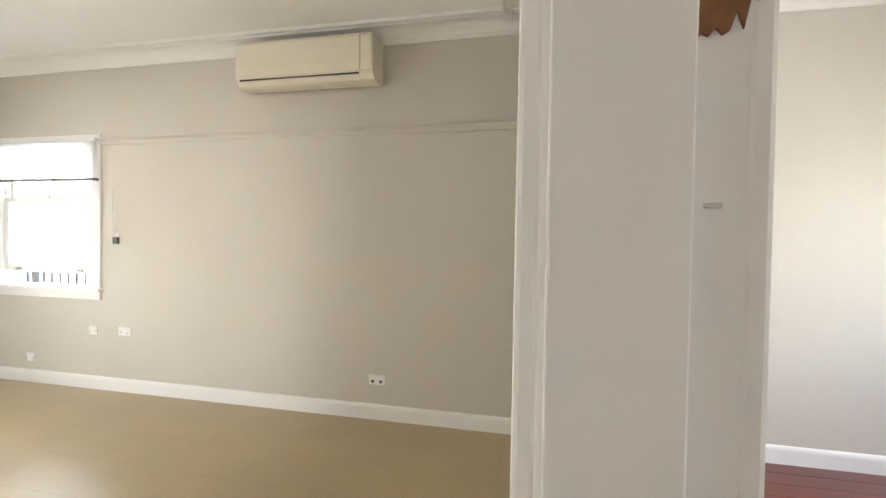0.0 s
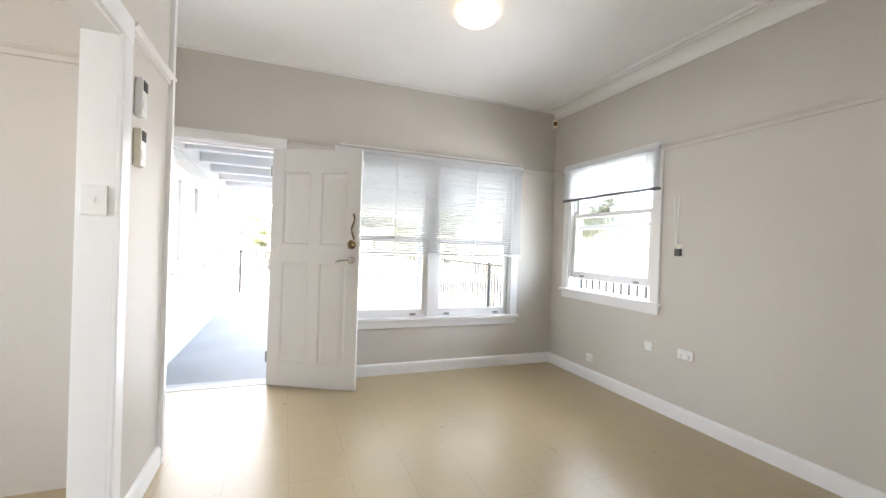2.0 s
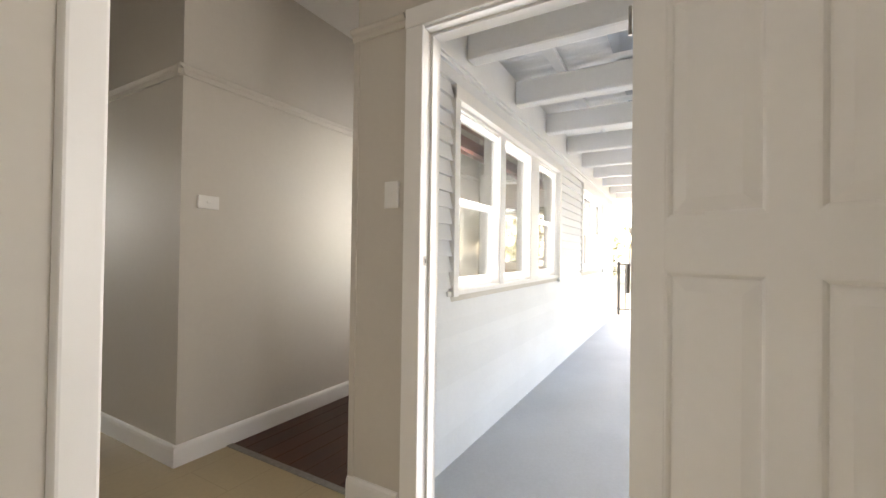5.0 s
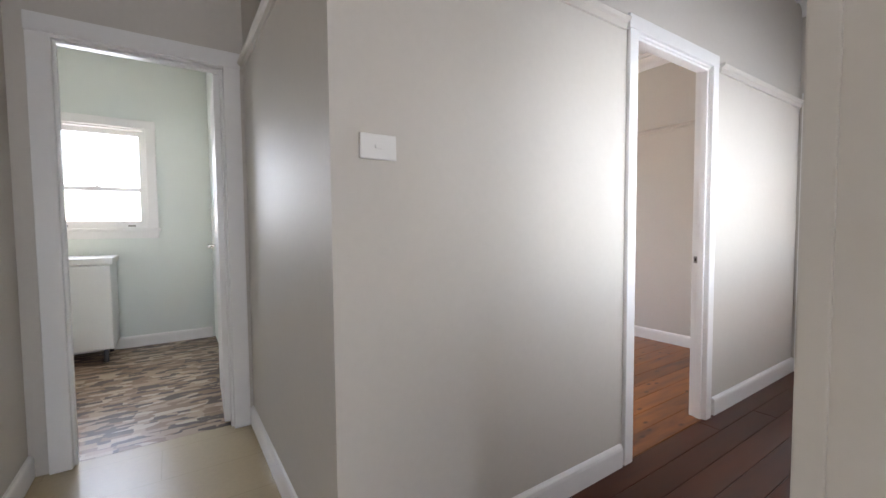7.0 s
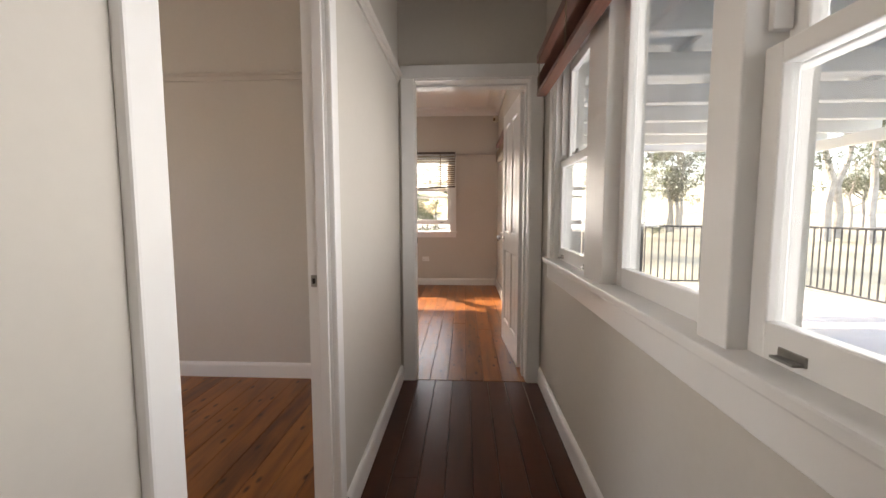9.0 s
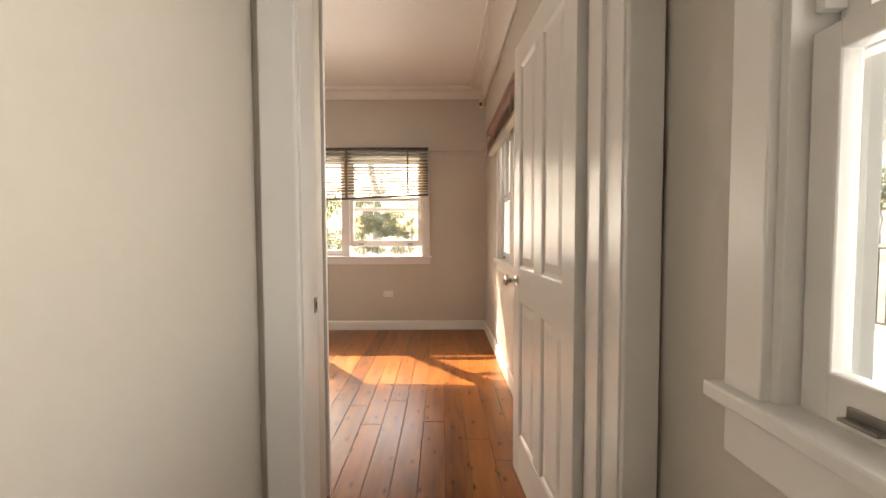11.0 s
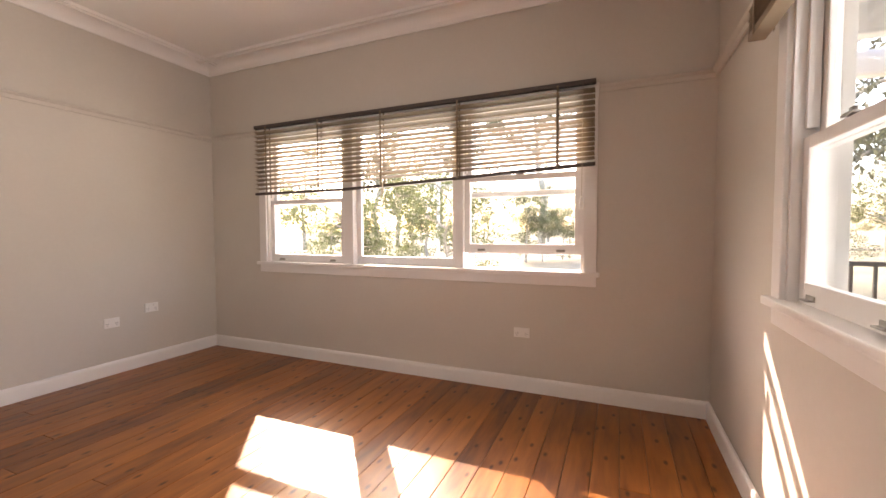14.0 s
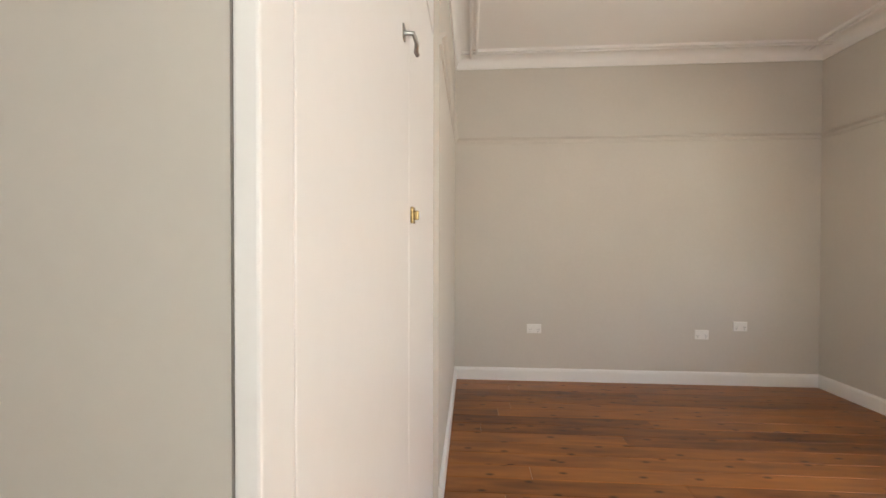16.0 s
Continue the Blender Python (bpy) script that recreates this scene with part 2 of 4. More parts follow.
def vinyl():
    """Tan sheet flooring over boards: faint joins, scuffs and small stains."""
    m = material("tan_vinyl", (0.46, 0.37, 0.225), 0.33, vary=0.10, scale=1.5, fine=45, bump=0.012)
    n, l = m.node_tree.nodes, m.node_tree.links
    b = n["Principled BSDF"]
    old = b.inputs["Base Color"].links[0].from_socket
    geo = n.new("ShaderNodeNewGeometry")
    br = n.new("ShaderNodeTexBrick")
    br.inputs["Scale"].default_value = 1.0
    br.inputs["Mortar Size"].default_value = 0.0035
    br.inputs["Mortar Smooth"].default_value = 0.6
    br.inputs["Brick Width"].default_value, br.inputs["Row Height"].default_value = 0.92, 0.31
    br.inputs["Color1"].default_value = br.inputs["Color2"].default_value = (1, 1, 1, 1)
    br.inputs["Mortar"].default_value = (0.87, 0.85, 0.82, 1)
    l.new(geo.outputs["Position"], br.inputs[0])
    spots = n.new("ShaderNodeTexNoise")
    spots.inputs["Scale"].default_value, spots.inputs["Detail"].default_value = 5.5, 5
    l.new(geo.outputs["Position"], spots.inputs[0])
    sr = n.new("ShaderNodeMapRange")
    sr.inputs["From Min"].default_value, sr.inputs["From Max"].default_value = 0.70, 0.78
    sr.inputs["To Min"].default_value, sr.inputs["To Max"].default_value = 1.0, 0.6
    l.new(spots.outputs[0], sr.inputs[0])
    m1 = n.new("ShaderNodeMix")
    m1.data_type, m1.blend_type = "RGBA", "MULTIPLY"
    m1.inputs["Factor"].default_value = 1.0
    l.new(old, m1.inputs["A"])
    l.new(br.outputs[0], m1.inputs["B"])
    vs = n.new("ShaderNodeVectorMath")
    vs.operation = "SCALE"
    l.new(m1.outputs["Result"], vs.inputs[0])
    l.new(sr.outputs[0], vs.inputs["Scale"])
    l.new(vs.outputs[0], b.inputs["Base Color"])
    return m


def mosaic():
    """Bathroom sheet with small brown, cream and black slips."""
    m = bpy.data.materials.new("brown_mosaic_vinyl")
    m.use_nodes = True
    n, l = m.node_tree.nodes, m.node_tree.links
    b = n["Principled BSDF"]
    geo = n.new("ShaderNodeNewGeometry")
    mp = n.new("ShaderNodeMapping")
    mp.inputs["Scale"].default_value = (10, 26, 1)
    l.new(geo.outputs["Position"], mp.inputs[0])
    v = n.new("ShaderNodeTexVoronoi")
    v.distance, v.inputs["Scale"].default_value = "CHEBYCHEV", 1.0
    l.new(mp.outputs[0], v.inputs[0])
    sep = n.new("ShaderNodeSeparateColor")
    l.new(v.outputs["Color"], sep.inputs[0])
    r = n.new("ShaderNodeValToRGB")
    r.color_ramp.interpolation = "CONSTANT"
    for i, (p, c) in enumerate(((0.0, (0.07, 0.04, 0.03, 1)), (0.3, (0.24, 0.15, 0.09, 1)), (0.6, (0.40, 0.29, 0.20, 1)), (0.85, (0.52, 0.43, 0.33, 1)))):
        e = r.color_ramp.elements[i] if i < 2 else r.color_ramp.elements.new(p)
        e.position, e.color = p, c
    l.new(sep.outputs[0], r.inputs[0])
    l.new(r.outputs[0], b.inputs["Base Color"])
    b.inputs["Roughness"].default_value = 0.35
    return m


VINYL = vinyl()
MOSAIC = mosaic()


# ---------------------------------------------------------------- building tools
def box(bm, a, b, bevel=0.0):
    """A box between two corners, with its edges taken off by bevel."""
    lo = [min(p, q) for p, q in zip(a, b)]
    hi = [max(p, q) for p, q in zip(a, b)]
    v = [bm.verts.new((x, y, z)) for x in (lo[0], hi[0]) for y in (lo[1], hi[1]) for z in (lo[2], hi[2])]
    fs = [bm.faces.new([v[i] for i in f]) for f in ((0, 1, 3, 2), (4, 6, 7, 5), (0, 4, 5, 1), (2, 3, 7, 6), (0, 2, 6, 4), (1, 5, 7, 3))]
    if bevel:
        edges = list({e for f in fs for e in f.edges})
        bmesh.ops.bevel(bm, geom=edges, offset=bevel, segments=2, profile=0.6, affect="EDGES")
    return bm


def rod(bm, a, b, r, r2=None, sides=12):
    a, b = Vector(a), Vector(b)
    m = Matrix.Translation((a + b) / 2) @ (b - a).to_track_quat("Z", "Y").to_matrix().to_4x4()
    bmesh.ops.create_cone(bm, cap_ends=True, segments=sides, radius1=r, radius2=r if r2 is None else r2, depth=(b - a).length, matrix=m)
    return bm


def turned(bm, outline, m=None, sides=20):
    """A turned shape: outline of (radius, height) about local Z."""
    m = m or Matrix.Identity(4)
    rings = []
    for r, h in outline:
        if r < 1e-5:
            rings.append([bm.verts.new(m @ Vector((0, 0, h)))])
        else:
            rings.append([bm.verts.new(m @ Vector((r * math.cos(2 * math.pi * i / sides), r * math.sin(2 * math.pi * i / sides), h))) for i in range(sides)])
    for p, q in zip(rings, rings[1:]):
        for i in range(sides):
            j = (i + 1) % sides
            c = [p[i % len(p)], p[j % len(p)], q[j % len(q)], q[i % len(q)]]
            c = list(dict.fromkeys(c))
            if len(c) > 2:
                bm.faces.new(c)
    return bm


def sweep(bm, outline, a, b, out):
    """Runs an outline of (out, up) along the line a-b; out is the way off the wall."""
    a, b, out = Vector(a), Vector(b), Vector(out)
    ends = [[bm.verts.new(p + out * o + Vector((0, 0, u))) for o, u in outline] for p in (a, b)]
    k = len(outline)
    for i in range(k):
        j = (i + 1) % k
        bm.faces.new((ends[0][i], ends[0][j], ends[1][j], ends[1][i]))
    bm.faces.new(ends[0])
    bm.faces.new(ends[1][::-1])
    bmesh.ops.recalc_face_normals(bm, faces=bm.faces)
    return bm


def tube(bm, points, r, sides=8):
    """A cord or bent rod through points."""
    pts = [Vector(p) for p in points]
    rings = []
    for i, p in enumerate(pts):
        d = (pts[min(i + 1, len(pts) - 1)] - pts[max(i - 1, 0)]).normalized()
        q = d.to_track_quat("Z", "Y")
        rings.append([bm.verts.new(p + q @ Vector((r * math.cos(2 * math.pi * k / sides), r * math.sin(2 * math.pi * k / sides), 0))) for k in range(sides)])
    for a, b in zip(rings, rings[1:]):
        for k in range(sides):
            bm.faces.new((a[k], a[(k + 1) % sides], b[(k + 1) % sides], b[k]))
    bm.faces.new(rings[0][::-1])
    bm.faces.new(rings[-1])
    return bm


def finish(name, bm, mat, smooth=False):
    me = bpy.data.meshes.new(name)
    bmesh.ops.recalc_face_normals(bm, faces=bm.faces)
    bm.to_mesh(me)
    bm.free()
    me.materials.append(mat)
    if smooth:
        for p in me.polygons:
            p.use_smooth = True
        me.set_sharp_from_angle(angle=radians(35))
    return new(name, me)


def part(name, bm, mat, parent, label="", smooth=False):
    ob = finish(name, bm, mat, smooth)
    ob.parent = parent
    if label:
        ob["label"] = label
    return ob


def piece(name, data, parent, at, m=None):
    """One of many alike pieces on a shared mesh."""
    ob = new(name, data)
    ob.parent = parent
    ob.matrix_basis = m or Matrix.Translation(at)
    return ob


def thing(name, m, label, category, group="", kind=""):
    ob = new(name)
    ob.empty_display_size = 0.1
    ob.matrix_world = m
    return tagged(ob, label, category, group, kind)


def structure(name, bm, mat, label, category, smooth=False):
    return tagged(finish(name, bm, mat, smooth), label, category, kind="structure")


def wall_mesh(axis, t0, t1, u0, u1, z0, z1, holes=()):
    """A wall of thickness t0..t1 across axis ('x' or 'y'), u0..u1 along it, with holes (u0, u1, z0, z1) right through."""
    us = sorted({u0, u1, *[h[0] for h in holes], *[h[1] for h in holes]})
    zs = sorted({z0, z1, *[h[2] for h in holes], *[h[3] for h in holes]})
    us, zs = [u for u in us if u0 <= u <= u1], [z for z in zs if z0 <= z <= z1]
    solid = {}
    for i in range(len(us) - 1):
        for j in range(len(zs) - 1):
            um, zm = (us[i] + us[i + 1]) / 2, (zs[j] + zs[j + 1]) / 2
            solid[i, j] = not any(h[0] < um < h[1] and h[2] < zm < h[3] for h in holes)
    bm = bmesh.new()
    made = {}

    def v(t, u, z):
        k = (t, u, z)
        if k not in made:
            made[k] = bm.verts.new((t, u, z) if axis == "x" else (u, t, z))
        return made[k]

    def quad(*c):
        bm.faces.new([v(*p) for p in c])

    for (i, j), s in solid.items():
        if not s:
            continue
        a, b, c, d = us[i], us[i + 1], zs[j], zs[j + 1]
        quad((t0, a, c), (t0, b, c), (t0, b, d), (t0, a, d))
        quad((t1, a, c), (t1, a, d), (t1, b, d), (t1, b, c))
        if not solid.get((i - 1, j)):
            quad((t0, a, c), (t0, a, d), (t1, a, d), (t1, a, c))
        if not solid.get((i + 1, j)):
            quad((t0, b, c), (t1, b, c), (t1, b, d), (t0, b, d))
        if not solid.get((i, j - 1)):
            quad((t0, a, c), (t1, a, c), (t1, b, c), (t0, b, c))
        if not solid.get((i, j + 1)):
            quad((t0, a, d), (t0, b, d), (t1, b, d), (t1, a, d))
    return bm


def slab(x0, x1, y0, y1, z0, z1):
    return box(bmesh.new(), (x0, y0, z0), (x1, y1, z1))


# outlines as (out, up)
SKIRT = [(0, 0), (0.019, 0), (0.019, 0.084), (0.016, 0.097), (0.009, 0.106), (0, 0.108)]
RAIL = [(0, -0.052), (0.010, -0.050), (0.013, -0.024), (0.024, -0.018), (0.033, -0.007), (0.031, 0.0), (0, 0.0)]
COVE = [(0, 0), (0.014, 0), (0.016, 0.012)] + [(0.016 + 0.075 * (1 - math.cos(a * math.pi / 12)), 0.012 + 0.066 * math.sin(a * math.pi / 12)) for a in range(1, 7)] + [(0.130, 0.078), (0.133, 0.064), (0.150, 0.064), (0.153, 0.084), (0.172, 0.084), (0.175, 0.068), (0.192, 0.068), (0.195, 0.090), (0, 0.090)]


def along(kind, outline, z, mat, runs, label, category):
    """Mouldings of one kind: each run is (start, end, way off the wall)."""
    for a, b, out in runs:
        bm = bmesh.new()
        sweep(bm, outline, (*a, z), (*b, z), (*out, 0))
        structure(kind, bm, mat, label, category)


# ---------------------------------------------------------------- shell of the house
TOP = 2.81
HIGH = 3.0
LX0, LX1, LY0, LY1 = -4.39, 0.602, -0.365, 3.075
CY0, CY1 = -1.99, -1.02
CX1 = -7.80
BX0, BX1, BY0, BY1 = -11.68, -8.63, -5.355, -1.025
OUT = 0.12
WIDE = 0.143

WIN_A = (-4.10, -3.03, 0.86, 2.09)
WIN_B = (0.735, 2.545, 0.545, 2.07)
WIN_C = (-7.47, -5.10, 0.90, 2.03)
WIN_N = (-10.52, -8.75, 0.92, 2.03)
WIN_W = (-4.63, -1.765, 0.88, 2.06)
WIN_F = (0.3, 2.3, 0.8, 2.1)
WIN_S = (-7.2, -5.0, 0.8, 2.1)
WIN_D = (-1.9, 0.2, 1.0, 2.1)
WIN_K = (-3.58, -2.8, 1.17, 2.15)

structure("wall_living_north", wall_mesh("y", LY1, LY1 + OUT, LX0 - OUT, 4.0, -0.1, HIGH, [WIN_A]), WALL, "greige painted plaster wall with a sash window", "wall")
structure("wall_living_west", wall_mesh("x", LX0 - OUT, LX0, CY1, LY1, -0.1, HIGH, [(-0.675, 0.175, -0.2, 2.075), WIN_B]), WALL, "greige painted wall with the front door and a double window", "wall")
structure("wall_living_east", wall_mesh("x", LX1, LX1 + WIDE, -3.57, LY1, -0.1, HIGH, [(-0.22, 0.60, -0.2, 2.06)]), WALL, "greige painted wall with a doorway near its end", "wall")
structure("wall_living_south", wall_mesh("y", LY0 - OUT, LY0, -3.17, LX1, -0.1, HIGH, [(-2.48, -1.2, -0.2, 2.05)]), WALL, "greige painted partition wall with a wide cased opening", "wall")
structure("wall_hall_east", wall_mesh("x", -3.17, -3.05, -3.47, LY0 - OUT, -0.1, HIGH), WALL, "greige painted partition beside the hall", "wall")
structure("wall_hall_west", wall_mesh("x", -4.23, -4.13, -5.9, CY0, -0.1, HIGH), WALL, "greige painted wall ending in an outside corner", "wall")
structure("wall_hall_south", wall_mesh("y", -3.57, -3.47, -4.13, LX1, -0.1, HIGH, [(-4.045, -3.305, -0.2, 2.06), WIN_D]), WALL, "greige painted wall with the bathroom doorway", "wall")
structure("wall_corridor_south", wall_mesh("y", CY0 - 0.075, CY0, CX1, -4.23, -0.1, HIGH, [(-6.36, -5.57, -0.2, 2.06)]), WALL, "greige painted corridor wall with a bedroom doorway", "wall")
structure("wall_corridor_north", wall_mesh("y", CY1, CY1 + OUT, BX0 - OUT, LX0 - OUT, -0.1, HIGH, [WIN_C, WIN_N]), WALL, "greige painted outer wall with two rows of sash windows", "wall")
structure("wall_corridor_end_back", wall_mesh("x", CX1 - 0.23, CX1 - 0.106, BY0, CY1, -0.1, HIGH, [(-2.075, -1.10, -0.2, 2.07)]), WALL, "greige painted wall on the bedroom side of the doorway", "wall")
structure("wall_corridor_end", wall_mesh("x", CX1 - 0.105, CX1, BY0, CY1, -0.1, HIGH, [(-1.90, -1.10, -0.2, 2.07)]), WALL, "greige painted wall with the end bedroom doorway", "wall")
structure("wall_bedroom_west", wall_mesh("x", BX0 - OUT, BX0, BY0, CY1, -0.1, HIGH, [WIN_W]), WALL, "greige painted wall with a long three-light window", "wall")
structure("wall_bedroom_south", wall_mesh("y", BY0 - OUT, BY0, BX0 - OUT, CX1, -0.1, HIGH), WALL, "plain greige painted bedroom wall", "wall")
structure("wall_bedroom_east", wall_mesh("x", BX1, BX1 + 0.06, BY0, -3.55, -0.1, HIGH), WALL, "greige painted wall beside the built-in wardrobe", "wall")
structure("wall_second_bedroom_south", wall_mesh("y", -6.02, -5.9, CX1, -2.2, -0.1, HIGH, [WIN_K, WIN_S]), BATH, "pale painted outer wall with a small frosted window", "wall")
structure("wall_bathroom_east", wall_mesh("x", -2.3, -2.2, -5.9, -3.57, -0.1, HIGH), BATH, "pale painted bathroom wall", "wall")
structure("wall_bathroom_west", wall_mesh("x", -4.13, -4.122, -5.9, -3.57, 0, TOP), BATH, "pale painted bathroom lining", "wall")
structure("wall_front_room_east", wall_mesh("x", 4.0, 4.12, -3.57, LY1 + OUT, -0.1, HIGH, [WIN_F]), WALL, "plain greige painted wall", "wall")
structure("wall_front_room_south", wall_mesh("y", -1.62, -1.5, LX1 + WIDE, 4.0, -0.1, HIGH), WALL, "plain greige painted wall", "wall")

structure("ceiling", slab(BX0 - 0.1, 4.1, -6.0, CY1 + 0.05, TOP, HIGH), CEIL, "white painted plaster ceiling", "ceiling")
structure("ceiling_living", slab(LX0 - 0.1, 4.1, CY1 + 0.05, LY1 + 0.1, TOP, HIGH), CEIL, "white painted plaster ceiling of the front rooms", "ceiling")

structure("floor_living", slab(-4.41, LX1 + 0.06, -3.52, LY1, -0.1, 0.0), VINYL, "worn tan sheet vinyl floor with faint joins", "floor")
structure("floor_bathroom", slab(-4.13, -2.25, -5.9, -3.522, -0.1, 0.0), MOSAIC, "brown mosaic patterned vinyl floor", "floor")
floor_front = structure("floor_front_room", slab(LX1 + 0.062, 4.0, -1.5, LY1, -0.1, -0.02), DARKGAP, "dark red stained board floor", "floor")
floor_hall = structure("floor_corridor", slab(CX1 + 0.0, -4.413, CY0, CY1, -0.1, -0.02), DARKGAP, "dark stained timber board floor", "floor")
floor_bed = structure("floor_bedroom", slab(BX0, CX1 - 0.003, BY0, BY1, -0.1, -0.02), DARKGAP, "honey varnished knotty pine board floor", "floor")
floor_two = structure("floor_second_bedroom", slab(CX1, -4.23, -5.9, CY0 - 0.003, -0.1, -0.02), DARKGAP, "honey varnished pine board floor", "floor")

# skirting, picture rails, cornices
N, S, EA, WE = (0, 1), (0, -1), (1, 0), (-1, 0)
along("baseboard", SKIRT, 0.0, TRIM, [
    ((LX0, LY1), (LX1, LY1), S), ((LX0, 0.265), (LX0, LY1), EA), ((LX0, CY1 - 0.017), (LX0, -0.76), EA), ((LX1, 0.69), (LX1, LY1), WE),
    ((-3.17, LY0), (-2.565, LY0), N), ((-4.13, -3.47), (-4.13, CY0 + 0.017), EA), ((-4.113, CY0), (-5.51, CY0), N), ((-6.45, CY0), (CX1, CY0), N),
    ((LX0 + 0.017, CY1), (CX1, CY1), S), ((BX0, BY0), (BX0, BY1), EA), ((BX0, BY0), (BX1, BY0), N), ((BX1, BY0), (BX1, -3.55), WE), ((BX0, BY1), (-8.04, BY1), S),
    ((CX1, -2.10), (CX1, -3.74), EA), ((LX1 + WIDE, LY1), (4.0, LY1), S), ((-4.10, -5.9), (-2.3, -5.9), N), ((-3.17, -3.47), (-3.17, LY0 - OUT), WE)],
    "white gloss painted skirting board", "baseboard")
along("picture_rail", RAIL, 2.135, WALL, [
    ((LX0, LY1), (-4.185, LY1), S), ((-2.955, LY1), (LX1, LY1), S), ((LX0, CY1 - 0.024), (LX0, -0.745), EA), ((LX0, 0.245), (LX0, 0.65), EA), ((LX0, 2.63), (LX0, LY1), EA),
    ((LX1, 0.69), (LX1, LY1), WE), ((-3.20, LY0), (-2.56, LY0), N), ((-3.05, -3.47), (-3.05, LY0 - OUT), EA)],
    "painted timber picture rail", "picture rail")
along("picture_rail", RAIL, 2.09, WALL, [((-4.13, -3.47), (-4.13, CY0 + 0.031), EA), ((-4.099, CY0), (-5.51, CY0), N), ((-6.45, CY0), (CX1, CY0), N)], "painted timber picture rail", "picture rail")
along("picture_rail", RAIL, 2.125, WALL, [
    ((BX0, BY0), (BX0, -4.72), EA), ((BX0, -1.68), (BX0, BY1), EA), ((BX0, BY0), (BX1, BY0), N), ((BX1, BY0), (BX1, -3.55), WE), ((BX0, BY1), (-10.62, BY1), S), ((CX1, -2.10), (CX1, -3.74), EA)],
    "painted timber picture rail", "picture rail")
along("cornice", COVE, TOP - 0.09, CEIL, [
    ((LX0, LY1), (LX1, LY1), S), ((LX1, -0.3), (LX1, LY1), WE), ((-3.17, LY0), (LX1, LY0), N), ((BX0, BY0), (BX0, BY1), EA), ((BX0, BY0), (BX1, BY0), N), ((BX1, BY0), (BX1, -2.06), WE), ((BX1, -2.06), (CX1 - 0.23, -2.06), N),
    ((BX0, BY1), (CX1 - 0.23, BY1), S), ((-4.23, CY0 - 0.075), (CX1, CY0 - 0.075), S), ((CX1, -5.9), (CX1, CY0 - 0.075), EA), ((LX1 + WIDE, LY1), (4.0, LY1), S), ((-4.13, -3.47), (-3.17, -3.47), N),
    ((CX1, CY0), (CX1, CY1), EA)],
    "white plaster cornice with stepped ribs", "cornice")
along("ceiling_bead", [(0, 0), (0.018, 0), (0.014, 0.014), (0, 0.018)], TOP - 0.018, CEIL, [((LX0, -1.02), (LX0, LY1), EA)], "thin white ceiling bead", "trim")


def casing(axis, face, out, u0, u1, head, width=0.085, thick=0.02, foot=0.0):
    """Architraves round an opening on one face of a wall."""
    def bx(ua, ub, za, zb):
        bm = bmesh.new()
        t = (face, face + out * thick)
        box(bm, (t[0], ua, za) if axis == "x" else (ua, t[0], za), (t[1], ub, zb) if axis == "x" else (ub, t[1], zb), 0.005)
        structure("architrave", bm, TRIM, "white gloss painted timber architrave", "trim")
    bx(u0 - width, u0, foot, head)
    bx(u1, u1 + width, foot, head)
    bx(u0 - width - 0.004, u1 + width + 0.004, head, head + width)


def lining(axis, t0, t1, u0, u1, head, stop=None, near=None):
    """Jamb boards in an opening, and the stop that a door shuts against. u0..u1 is the clear width."""
    bm = bmesh.new()
    def bx(ta, tb, ua, ub, za, zb):
        box(bm, (ta, ua, za) if axis == "x" else (ua, ta, za), (tb, ub, zb) if axis == "x" else (ub, tb, zb), 0.002)
    e = 0.002
    bx((t0 if near is None else near) - e, t1 + e, u0 - 0.019, u0, 0, head)
    bx(t0 - e, t1 + e, u1, u1 + 0.019, 0, head)
    bx(t0 - e, t1 + e, u0 - 0.019, u1 + 0.019, head, head + 0.019)
    if stop:
        if near is None:
            bx(stop[0], stop[1], u0, u0 + 0.012, 0, head - 0.012)
        bx(stop[0], stop[1], u1 - 0.012, u1, 0, head - 0.012)
        bx(stop[0], stop[1], u0, u1, head - 0.012, head)
    structure("door_jamb", bm, TRIM, "white gloss painted door jamb", "trim")


lining("x", LX0 - OUT, LX0, -0.655, 0.155, 2.055, (LX0 - OUT + 0.01, LX0 - 0.045))
casing("x", LX0, 1, -0.655, 0.155, 2.065)
lining("x", LX1, LX1 + WIDE, -0.20, 0.58, 2.04, (LX1 + 0.004, LX1 + 0.106))
casing("x", LX1, -1, -0.20, 0.58, 2.05)
casing("x", LX1 + WIDE, 1, -0.20, 0.58, 2.05)
lining("y", LY0 - OUT, LY0, -2.46, -1.22, 2.03)
casing("y", LY0, 1, -2.46, -1.22, 2.04, 0.095)
lining("y", -3.57, -3.47, -4.025, -3.325, 2.04, (-3.53, -3.49))
casing("y", -3.47, 1, -4.025, -3.325, 2.05)
lining("y", CY0 - 0.075, CY0, -6.34, -5.59, 2.04, (CY0 - 0.040, CY0 - 0.008))
casing("y", CY0, 1, -6.34, -5.59, 2.05, 0.066)
lining("x", CX1 - 0.23, CX1, -1.88, -1.12, 2.05, (CX1 - 0.18, CX1 - 0.10), CX1 - 0.105)
casing("x", CX1, 1, -1.885, -1.115, 2.06)
bm = bmesh.new()
box(bm, (-3.198, LY0 - OUT - 0.005, 0), (-3.155, LY0 + 0.024, TOP - 0.1), 0.004)
structure("corner_trim", bm, TRIM, "white gloss painted corner stop on the wall end", "trim")
bm = bmesh.new()
box(bm, (LX0 - 0.004, CY1 - 0.02, 0.09), (LX0 + 0.006, CY1 + 0.012, 2.085), 0.003)
structure("corner_trim", bm, WALL, "painted corner bead on the wall end", "trim")
bm = bmesh.new()
